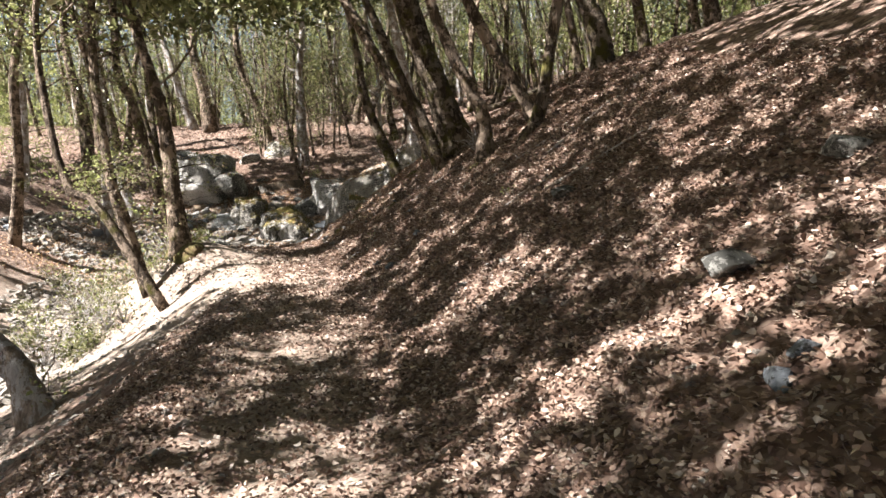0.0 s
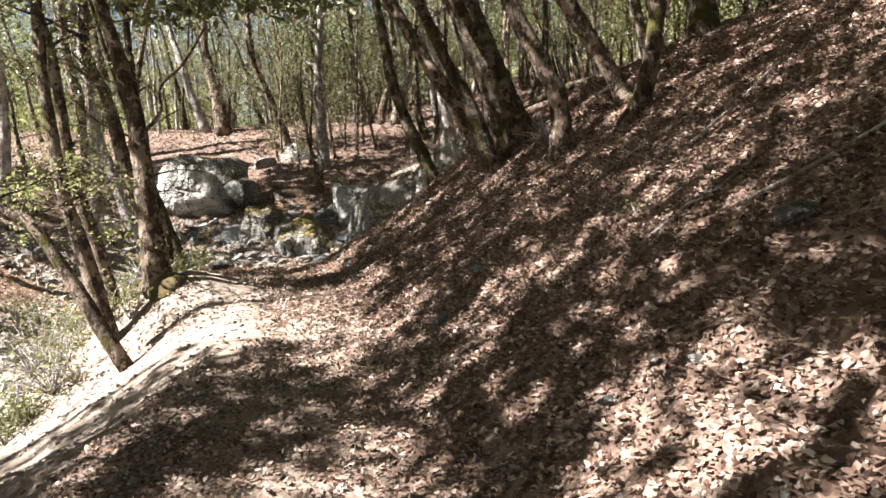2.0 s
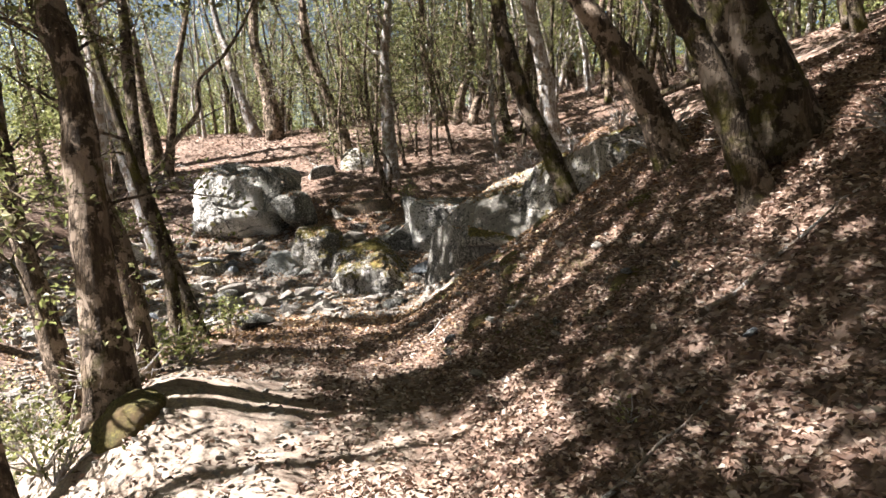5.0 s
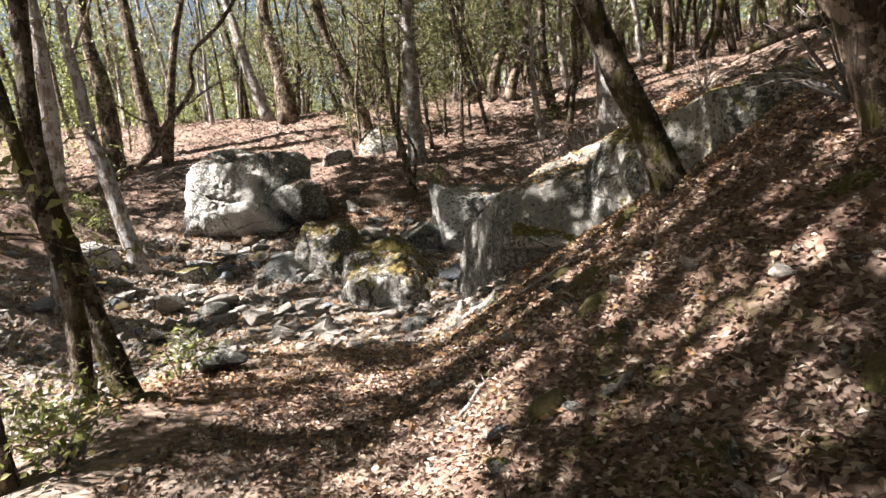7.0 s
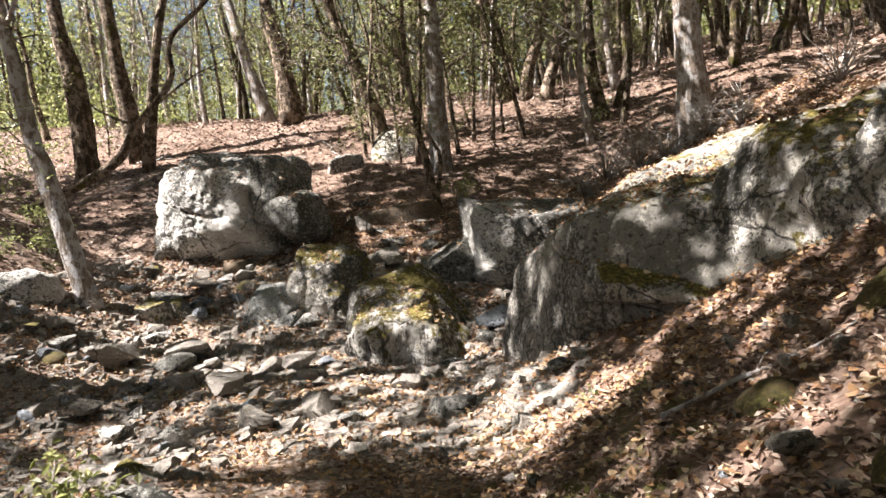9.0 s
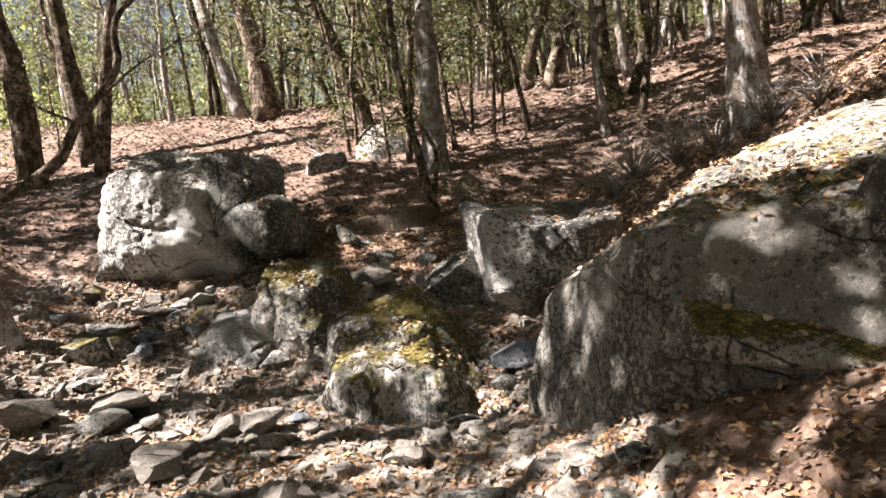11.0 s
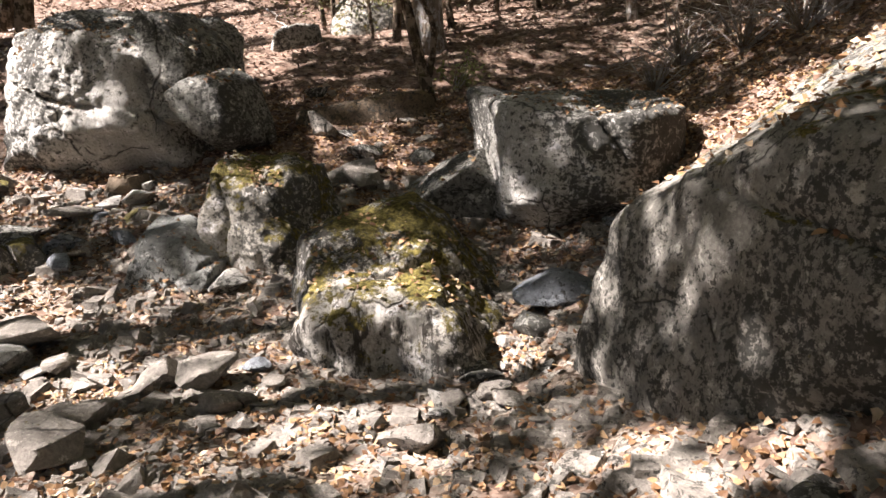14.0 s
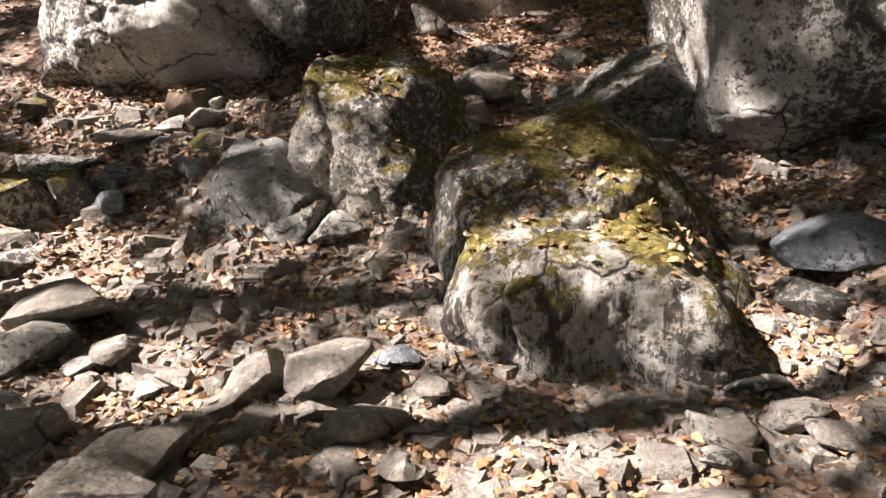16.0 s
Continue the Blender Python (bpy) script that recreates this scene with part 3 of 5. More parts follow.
faceted_rock("rock", (-6.5, 21.25, 0.72), [
    ((-6.5, 21.0, 0.75), (0.1, -1, 0.1)), ((-6.25, 21.2, 0.85), (0.9, -0.3, 0.3)), ((-6.75, 21.2, 0.6), (-0.7, -0.2, -0.6)), ((-6.45, 21.2, 1.02), (0.3, -0.2, 0.9)), ((-6.5, 21.2, 0.35), (0.2, -0.3, -0.9)), ((-6.5, 21.7, 0.7), (0, 1, 0)), ((-6.75, 21.2, 0.95), (-0.6, 0, 0.7))],
    ROCK_GREY, "rounded grey stone wedged beside the white boulder", 12, 5, 6, 0.02, category="rock")
faceted_rock("boulder", (-4.28, 19.25, -0.5), [
    ((-4.9, 18.95, -0.5), (-0.96, -0.25, 0.08)), ((-4.75, 18.68, -0.5), (-0.5, -0.85, 0.1)), ((-4.35, 18.56, -0.55), (0.1, -0.98, 0.16)), ((-4.4, 19.1, -0.12), (-0.08, -0.42, 0.9)), ((-4.6, 19.4, 0.05), (-0.35, -0.1, 0.93)), ((-3.82, 19.05, -0.32), (0.64, -0.12, 0.76)),
    ((-3.66, 18.9, -0.6), (0.93, -0.35, 0.1)), ((-4.3, 19.95, -0.3), (0, 1, 0.2)), ((-4.2, 19.2, -1.1), (0, 0, -1))], ROCK_STREAK,
    "rounded boulder streaked with yellow-green moss and white lichen", 13, 6, 13, 0.075,
    [((-4.34, 18.55, -0.32), 0.14, -0.13), ((-4.27, 18.55, -0.55), 0.12, -0.11), ((-4.16, 18.55, -0.78), 0.13, -0.12), ((-4.66, 18.65, -0.45), 0.24, 0.05), ((-3.92, 18.62, -0.45), 0.22, 0.09), ((-3.75, 18.6, -0.8), 0.2, 0.1), ((-4.55, 19.2, 0.0), 0.2, 0.05), ((-4.05, 19.0, -0.12), 0.15, -0.05)],
    [((-4.4, 18.9, -0.25), (0.5, -0.8, 0.3), 0.03, 0.05)])
faceted_rock("rock", (-5.6, 20.15, -0.3), [
    ((-5.75, 19.82, -0.2), (-0.25, -0.96, 0.1)), ((-6.0, 19.95, -0.2), (-0.95, -0.25, 0.12)), ((-5.35, 19.8, -0.1), (0.45, -0.72, 0.53)), ((-5.6, 20.0, 0.22), (0.1, -0.2, 0.97)), ((-5.15, 19.95, -0.25), (0.85, -0.3, 0.4)), ((-5.6, 20.6, -0.2), (0, 1, 0)), ((-5.6, 20, -0.85), (0, 0, -1))],
    ROCK_MOSS, "square mossy rock with a pale front face", 17, 6, 18, 0.06, [((-5.45, 19.75, -0.25), 0.2, 0.05)], [((-5.8, 19.8, -0.1), (0.9, -0.1, 0.2), 0.02, 0.04)], "rock")
faceted_rock("slab", (-6.12, 19.55, -0.6), [
    ((-6.12, 19.42, -0.6), (-0.12, -0.86, 0.5)), ((-6.12, 19.72, -0.7), (0.1, 0.86, -0.5)), ((-6.2, 19.55, -0.22), (-0.1, -0.3, 0.95)), ((-5.8, 19.45, -0.5), (0.97, 0, -0.22)), ((-5.98, 19.5, -0.25), (0.6, -0.1, 0.8)), ((-6.48, 19.45, -0.5), (-0.97, -0.05, 0.1)), ((-6.4, 19.3, -0.86), (-0.7, -0.2, -0.6)), ((-6.1, 19.3, -0.95), (0.5, -0.3, -0.8))],
    SLAB, "cracked dark grey slab leaning on the creek bank", 19, 6, 40, 0.03, (), [((-6.1, 19.4, -0.55), (0.7, 0.2, 0.75), 0.018, 0.05), ((-6.0, 19.4, -0.42), (0.62, 0.2, 0.8), 0.016, 0.045), ((-6.2, 19.4, -0.6), (0.5, 0.2, -0.9), 0.016, 0.04)], "rock")
boulder("rock", (-4.15, 20.75, -0.02), (1.35, 0.7, 0.66), (0, -20, -6), ROCK_GREY, "wedge of grey lichened rock with mossy flank", [(0, -1, -0.3, 0.6), (-0.4, -0.3, 0.9, 0.55), (1, -0.2, 0.2, 0.75)], 23, 4, 0.06, 0.5, "rock")
boulder("rock", (-5.9, 25.2, 1.62), (1.05, 0.8, 1.0), (0, 8, 10), ROCK_MOSS, "pale round rock capped with yellow moss", [(0.2, -1, 0.1, 0.75), (-0.6, -0.6, 0.5, 0.75)], 29, 4, 0.06, 0.25, "rock")
boulder("rock", (-6.75, 24.6, 1.4), (0.8, 0.6, 0.55), (0, -10, 30), ROCK_PALE, "small pale rock on the leaf-strewn terrace", random_cuts(random.Random(3), 5), 31, 4, 0.07, 0.3, "rock")
boulder("rock", (-9.15, 19.05, -0.08), (0.95, 0.7, 0.65), (0, 5, 20), ROCK_PALE, "pale rock on the creek bank", random_cuts(random.Random(4), 6), 37, 4, 0.07, 0.3, "rock")
boulder("rock", (-7.3, 21.05, 0.0), (0.5, 0.35, 0.26), (0, 4, 8), ROCK_BROWN, "brown stone under the white boulder", random_cuts(random.Random(5), 4), 41, 4, 0.05, 0.4, "rock")
boulder("boulder", (-0.35, 15.15, 1.35), (1.5, 1.0, 0.95), (5, -18, -25), ROCK_MOSS, "mossy boulder on the slope among oak trunks", [(-0.6, -0.7, 0.3, 0.72), (0, 0, 1, 0.75)], 43, 5, 0.07, 0.4)
boulder("rock", (-5.3, 22.4, 0.55), (1.5, 0.8, 0.6), (0, -8, 10), ROCK_BROWN, "dark mossy rock in the creek bank", [(0, -1, 0.2, 0.6), (0, 0, 1, 0.6)], 47, 4, 0.07, 0.4, "rock")

# ---- trees ----
TREES = []      # (object, top point, bark) of trees that carry canopy


def sprays(tree, line, radii, count, seed):
    """Leafy shoots that spring from the trunk below the crown."""
    r9, g9 = random.Random(seed + 4000), np.random.default_rng(seed + 4000)
    for k in range(count):
        i = r9.randrange(2, max(3, int(len(line) * 0.62)))
        p, a, reach = line[i], r9.uniform(0, 6.28), r9.uniform(0.35, 1.1)
        out = Vector((math.cos(a), math.sin(a), 0)) * reach
        twig = curve_points([p.copy(), p + out * 0.45 + Vector((0, 0, r9.uniform(0.0, 0.25))), p + out + Vector((0, 0, r9.uniform(-0.25, 0.4)))], 4, 0.03, r9)
        bits, spots = [tube(twig, list(np.linspace(min(0.014, radii[i] * 0.4), 0.003, len(twig))), 5, 0.05, k)], []
        for _ in range(5):
            q = twig[r9.randrange(2, len(twig))]
            e = q + Vector((r9.uniform(-1, 1), r9.uniform(-1, 1), r9.uniform(-0.5, 0.8))) * 0.28
            bits.append(tube([q, q.lerp(e, 0.5) + Vector((0, 0, 0.02)), e], [0.005, 0.004, 0.002], 3))
            spots += [q.lerp(e, 0.6), e]
        v, f = joined(bits)
        shoot = mesh_object("shoot", v, f, BARK, tree)
        c = np.repeat(np.array([list(q) for q in spots]), 7, 0)
        v, f = leaf_cloud(c + g9.normal(size=c.shape) * 0.06, 0.05, g9, 0.2)
        mesh_object("foliage", v, f, LEAF_BRIGHT if k % 3 else LEAF, shoot, smooth=False)


def oak(ctrl, r, bark=BARK, label="slender live oak with rough dark bark", tall=7.0, seed=0, canopy=True, flare=1.35, limbs=4, group="oaks of the wood", sink=True, shoots=0):
    """A tree along control points from the ground up, carried on above them to its full height."""
    rnd = random.Random(seed)
    pts = [Vector(p) for p in ctrl]
    if sink:
        gz = hz(pts[0].x, pts[0].y)
        if pts[0].z > gz:
            step = (pts[1] - pts[0])
            down = pts[0] - step * min((pts[0].z - gz) / max(step.z, 0.2), 1.0)
            pts[0] = Vector((down.x, down.y, hz(down.x, down.y) - 0.1))
        else:
            pts[0].z = gz - 0.1
    base = pts[0].copy()
    d = (pts[-1] - pts[-2]).normalized()
    while pts[-1].z < base.z + tall:
        d = (d + Vector((rnd.uniform(-0.25, 0.25), rnd.uniform(-0.25, 0.25), 0.35))).normalized()
        pts.append(pts[-1] + d * 1.3)
    thin = [pts[0]]      # control points no closer than about two thicknesses
    for p in pts[1:]:
        if (p - thin[-1]).length > 2.4 * r or p is pts[-1]:
            thin.append(p)
    line = curve_points(thin, 6 if base.y < 20 else 4, 0.006, rnd)
    n = len(line)
    radii = [r * (flare if i == 0 else 1 + (flare - 1) * math.exp(-i / 3.5)) * (1 - 0.72 * (i / n) ** 1.3) * (1 + 0.06 * math.sin(i * 0.8 + seed) + rnd.uniform(-0.03, 0.03)) for i in range(n)]
    tree = new("tree")
    tree.location = base
    local = [p - base for p in line]
    v, f = tube(local, radii, 12 if base.y < 20 and r > 0.07 else 7, 0.12, seed)
    mesh_object("trunk", v, f, bark, tree)
    tops = []
    for k in range(limbs):
        i = int(n * rnd.uniform(0.28 if r < 0.08 else 0.5, 0.9))
        a = rnd.uniform(0, 6.28)
        p, length = local[i], rnd.uniform(0.8, 2.0)
        way = Vector((math.cos(a), math.sin(a), rnd.uniform(0.2, 0.9)))
        q1, q2 = p + way * length * 0.5 + Vector((0, 0, rnd.uniform(-0.1, 0.2))), p + way * length
        bits = [tube(curve_points([p, q1, q2], 4, 0.03, rnd), list(np.linspace(radii[i] * 0.45, 0.008, 9)), 5, 0.08, k)]
        for _ in range(3):
            s = q1.lerp(q2, rnd.random())
            e = s + Vector((rnd.uniform(-1, 1), rnd.uniform(-1, 1), rnd.uniform(-0.2, 0.7))) * 0.6
            bits.append(tube([s, s.lerp(e, 0.5) + Vector((0, 0, 0.05)), e], [0.01, 0.007, 0.004], 3))
            tops.append(base + e)
        v, f = joined(bits)
        mesh_object("limb", v, f, bark, tree)
        tops.append(base + q2)
    sprays(tree, local, radii, shoots, seed)
    tagged(tree, label, "tree", group)
    TREES.append((tree, line[-1], tops, canopy))
    return tree


oak([(-3.79, 10.49, 0.06), (-3.9, 10.57, 0.99), (-4.0, 10.65, 1.86), (-4.15, 10.68, 2.39)], 0.105, label="rough-barked oak trunk at the trail's edge, flaky bark", seed=1, flare=1.7, shoots=7)
oak([(-4.52, 12.1, -0.35), (-4.69, 12.17, 0.57), (-4.94, 12.21, 1.29), (-5.19, 12.28, 2.23), (-5.44, 12.31, 2.85)], 0.10, seed=2, shoots=9)
oak([(-4.75, 13.62, -0.45), (-4.90, 13.63, -0.07), (-5.10, 13.66, 0.43), (-5.27, 13.69, 0.92), (-5.40, 13.71, 1.37)], 0.09, BARK_MOSS, "dark leaning oak trunk at the creek's edge", seed=53, limbs=3, shoots=2)
oak([(-4.89, 13.30, -0.38), (-4.95, 13.36, 0.22), (-5.02, 13.39, 0.58), (-5.16, 13.41, 0.95), (-5.30, 13.44, 1.38)], 0.065, BARK_MOSS, "dark leaning oak stem with a mossy foot", seed=47, limbs=2, shoots=3)
oak([(-5.05, 11.81, -0.3), (-5.34, 11.89, 0.55), (-5.57, 11.97, 1.31), (-5.74, 12.09, 2.43), (-5.83, 12.14, 2.9)], 0.09, seed=4, shoots=12)
oak([(-4.23, 9.98, 0.01), (-4.46, 10.05, 0.71), (-4.55, 10.08, 1.01), (-4.75, 10.2, 2.3)], 0.075, seed=5, shoots=9)
oak([(-3.86, 9.15, 0.05), (-4.29, 9.22, 0.65), (-4.71, 9.25, 0.98), (-5.03, 9.39, 2.17), (-5.12, 9.51, 3.16)], 0.06, seed=6, shoots=12)
oak([(-0.97, 14.44, 1.14), (-1.12, 14.45, 1.48), (-1.39, 14.48, 2.09), (-1.62, 14.53, 2.82), (-1.68, 14.56, 3.19)], 0.105, BARK_MOSS, "leaning dark oak trunk rooted by the mossy rocks", seed=7)
oak([(-0.21, 12.67, 1.48), (-0.41, 12.69, 1.92), (-0.66, 12.7, 2.33), (-0.91, 12.71, 2.7)], 0.115, label="leaning oak with deeply furrowed grey bark", seed=8, flare=1.6)
oak([(-0.04, 11.06, 1.24), (-0.19, 11.09, 1.7), (-0.36, 11.1, 2.1), (-0.49, 11.11, 2.3)], 0.085, BARK_MOSS, "leaning oak with a mossy dark trunk", seed=9, flare=1.5)
oak([(0.24, 11.57, 1.61), (0.1, 11.59, 1.99), (-0.05, 11.59, 2.21), (-0.14, 11.6, 2.4)], 0.22, BARK_MOSS, "thick old oak with a broad mossy foot", seed=10, flare=1.7)
oak([(0.6, 9.7, 1.24), (0.6, 9.75, 1.63), (0.53, 9.78, 1.97), (0.4, 9.8, 2.19)], 0.10, label="upright oak with orange moss round its foot", seed=11, flare=1.5)
oak([(1.03, 9.02, 1.53), (1.14, 9.05, 1.67), (1.22, 9.08, 1.85), (1.26, 9.1, 2.01)], 0.085, BARK_MOSS, "dark oak curving up out of the slope", seed=12)
oak([(1.31, 10.06, 1.78), (1.21, 10.07, 1.92), (1.12, 10.09, 2.12), (1.04, 10.09, 2.24)], 0.09, seed=13)
oak([(2.55, 11.79, 2.88), (2.48, 11.83, 3.28), (2.26, 11.89, 3.81)], 0.17, BARK_MOSS, seed=14)
oak([(-8.69, 19.47, 0.46), (-9.0, 19.5, 1.33), (-9.23, 19.53, 1.97), (-9.43, 19.59, 2.91), (-9.57, 19.62, 3.48)], 0.12, BARK_PALE, "leaning oak with reddish peeling bark on the creek bank", seed=15, shoots=5)
oak([(-10.89, 22.1, 1.11), (-10.14, 22.3, 1.55), (-9.71, 22.45, 2.2), (-9.14, 22.64, 2.94), (-9.13, 22.72, 3.65), (-8.52, 22.91, 4.29)], 0.075, label="crooked thin oak leaning out over the terrace", tall=5.0, seed=16)
oak([(-12.4, 24.63, 2.1), (-12.6, 24.72, 3.39), (-12.9, 24.78, 4.45)], 0.2, seed=17)
oak([(-11.9, 25.61, 2.2), (-12.2, 25.68, 3.48), (-12.4, 25.77, 4.73)], 0.18, seed=18)
oak([(-11.2, 25.1, 2.2), (-11.1, 25.23, 3.36), (-11.0, 25.37, 4.43)], 0.11, seed=19)
oak([(-9.39, 28.3, 2.87), (-9.58, 28.38, 3.99), (-9.85, 28.45, 5.11), (-9.98, 28.49, 5.67)], 0.22, label="reddish-barked oak on the sunny terrace", seed=20)
oak([(-10.32, 28.89, 3.05), (-10.74, 28.91, 4.13), (-11.08, 28.97, 5.3)], 0.15, BARK_PALE, seed=21)
oak([(-4.87, 24.28, 1.8), (-4.94, 24.36, 2.85), (-4.98, 24.45, 3.77), (-5.02, 24.51, 4.38)], 0.165, BARK_PALE, "pale-barked oak behind the mossy rock", seed=22, shoots=8)
oak([(-6.38, 25.8, 2.0), (-6.54, 25.8, 2.62), (-6.91, 25.7, 3.64), (-7.34, 25.6, 4.77)], 0.15, seed=23, shoots=8)
oak([(-4.64, 22.68, 0.92), (-4.81, 22.71, 1.51), (-5.01, 22.77, 2.41), (-5.12, 22.85, 3.31), (-5.14, 22.92, 4.02)], 0.06, label="thin dark sapling beside the creek", tall=4.5, seed=24, shoots=5)
oak([(-4.65, 22.71, 0.96), (-4.57, 22.77, 1.41), (-4.7, 22.79, 1.77), (-4.87, 22.79, 2.09)], 0.035, label="thin dark sapling beside the creek", tall=2.2, seed=25, limbs=2)
oak([(-4.07, 28.5, 2.73), (-4.35, 28.53, 3.56), (-4.53, 28.6, 4.5), (-4.65, 28.66, 5.29)], 0.12, seed=26)
oak([(-3.16, 28.3, 2.76), (-3.03, 28.41, 3.47), (-2.7, 28.57, 4.36), (-2.62, 28.67, 5.14)], 0.13, seed=27)
oak([(-3.63, 28.47, 2.87), (-3.55, 28.57, 3.65), (-3.22, 28.74, 4.56), (-3.15, 28.82, 5.21)], 0.14, seed=28)
oak([(-1.95, 26.37, 2.45), (-2.11, 26.4, 3.04), (-2.19, 26.48, 3.95), (-2.2, 26.56, 4.62)], 0.12, BARK_MOSS, seed=29)
oak([(-1.59, 26.93, 2.73), (-1.41, 27.03, 3.31), (-1.46, 27.1, 4.12), (-1.39, 27.18, 4.7)], 0.09, BARK_MOSS, seed=30)
oak([(-0.94, 21.18, 1.73), (-0.98, 21.23, 2.27), (-1.04, 21.28, 2.84), (-1.08, 21.32, 3.34)], 0.185, BARK_PALE, "grey-barked oak with dry twigs round its foot", seed=31)
oak([(1.81, 28.35, 3.48), (1.94, 28.43, 4.02), (2.12, 28.52, 4.5)], 0.16, BARK_MOSS, seed=32)
oak([(0.86, 27.9, 3.59), (0.86, 27.96, 4.12), (0.87, 28.03, 4.72)], 0.11, seed=33)
oak([(0.97, 30.11, 4.13), (0.94, 30.17, 4.67), (0.92, 30.22, 5.22)], 0.11, seed=34)
oak([(-3.38, 6.15, -0.98), (-3.55, 6.20, -0.57), (-3.86, 6.23, -0.23), (-4.30, 6.29, 0.35)], 0.12, BARK_PALE, "leaning oak with orange-brown bark below the trail", seed=45, flare=1.5, shoots=3)
# trees added on the lower bank, mostly out of sight, so that their crowns shade the trail
rnd = random.Random(77)
for k in range(26):
    x, y = rnd.uniform(-16, -6.2), rnd.uniform(-6, 18)
    if x > -7.5 and y > 13:
        x -= 4
    lean = rnd.uniform(-0.2, 0.3)
    z = hz(x, y)
    oak([(x, y, z), (x - lean, y + 0.1, z + 1.5), (x - 1.6 * lean, y, z + 3.2)], rnd.uniform(0.07, 0.14), rnd.choice((BARK, BARK, BARK_PALE)), seed=100 + k, tall=rnd.uniform(5.5, 7.5), limbs=3, shoots=9 if x > -11 else 4)
for k in range(12):
    x, y = rnd.uniform(2.6, 9), rnd.uniform(10, 30)
    z = hz(x, y)
    oak([(x, y, z), (x - 0.3, y + 0.1, z + 1.5), (x - 0.7, y, z + 3.2)], rnd.uniform(0.08, 0.16), rnd.choice((BARK, BARK_MOSS)), seed=140 + k, tall=rnd.uniform(5.5, 7.5), limbs=3)

# thin crooked stems that crowd the slope behind the creek
rnd = random.Random(404)
for k in range(84):
    while True:
        x, y = rnd.uniform(-13, 5.5), rnd.uniform(24.5, 37)
        if not (-13 < x < -7.2 and y < 28) and not (-6.9 < x < -3.2 and 25.2 < y < 27.5):
            break
    z, lean = hz(x, y), rnd.uniform(-0.15, 0.45)
    oak([(x, y, z), (x - lean * 0.8 + rnd.uniform(-0.1, 0.1), y, z + 1.2), (x - lean * 1.4, y + rnd.uniform(-0.2, 0.2), z + 2.2), (x - lean * 2.6, y, z + 3.6)],
        rnd.uniform(0.03, 0.085), rnd.choice((BARK, BARK_MOSS, BARK_PALE)), "thin crooked oak stem with sparse leaves", rnd.uniform(4.5, 6), 300 + k, limbs=4, shoots=6)

for k in range(10):
    x, y = rnd.uniform(-7.6, -3.4), rnd.uniform(24.6, 27)
    z, lean = hz(x, y), rnd.uniform(-0.1, 0.5)
    oak([(x, y, z), (x - lean * 0.5, y, z + 0.9), (x - lean, y + 0.1, z + 1.8), (x - lean * 2, y, z + 3.2)], rnd.uniform(0.02, 0.05), BARK,
        "thin dark sapling with small olive leaves", rnd.uniform(3.6, 4.6), 420 + k, limbs=5, shoots=6)
for k in range(24):
    x, y = rnd.uniform(-24, -13), rnd.uniform(17, 32)
    z, lean = hz(x, y), rnd.uniform(-0.2, 0.5)
    oak([(x, y, z), (x - lean * 0.8, y, z + 1.2), (x - lean * 1.4, y + rnd.uniform(-0.2, 0.2), z + 2.4), (x - lean * 2.4, y, z + 4.0)],
        rnd.uniform(0.05, 0.12), rnd.choice((BARK, BARK_PALE)), "thin oak stem on the sunny bank", rnd.uniform(4.5, 6.5), 370 + k, limbs=4, shoots=5)

# canopy: leaf clumps added above the whole walk, mostly unseen, with gaps set where sun patches should fall
GAPS = [(-3.9, 8.9, 0.7), (-3.3, 8.9, 0.6), (-2.7, 9.2, 0.75), (-3.1, 9.7, 0.8), (-2.4, 9.7, 0.7), (-1.9, 9.0, 0.4), (-1.25, 8.4, 0.22), (-3.1, 10.5, 0.5), (-4.3, 11.3, 0.5),
        (-1.2, 5.7, 0.12), (-0.7, 5.6, 0.12), (-1.4, 7.6, 0.15), (0.45, 5.0, 0.1), (0.6, 3.1, 0.0), (0.8, 11.4, 0.12), (-1.1, 12.05, 0.05),
        (-2.4, 12.1, 0.3), (-2.1, 12.9, 0.15), (-1.5, 12.9, 0.05), (-13.3, 28.0, 1.2), (-11.3, 28.2, 1.7), (-9.3, 26.9, 1.1), (-7.1, 23.9, 0.5), (-4.0, 25.6, 0.5), (-13.3, 26.5, 0.7), (-4.3, 27.7, 0.5)]
GAPS += [(-6.1, 16.9, 0.2), (-5.4, 17.3, 0.2), (-4.3, 16.6, 0.3), (-3.05, 16.3, 0.25), (-2.5, 15.8, 0.25), (-6.4, 18.6, 0.25), (-4.2, 17.8, 0.15), (-7.4, 19.25, 0.35),
         (-4.8, 18.2, 0.3), (-5.9, 18.5, 0.25), (-3.5, 18.55, 0.1), (-7.85, 21.1, 0.6), (-5.95, 19.4, 0.08), (-9.7, 19.6, 0.5), (-8.3, 19.0, 0.35), (-7.9, 18.0, 0.3), (-6.9, 19.0, 0.2), (-0.9, 18.3, 0.6), (-1.6, 18.4, 0.3), (-0.3, 17.9, 0.5), (-5.4, 25.1, 0.5), (-4.25, 19.0, 0.15), (-3.85, 18.95, 0.2), (-3.0, 17.4, 0.15), (-2.85, 17.05, 0.05), (-3.9, 19.25, 0.15), (-5.2, 20.0, 0.22), (-4.6, 21.3, 0.15), (-5.5, 21.8, 0.2), (-2.5, 20.1, 0.12), (-2.1, 20.0, 0.08), (-9.2, 19.4, 0.5)]


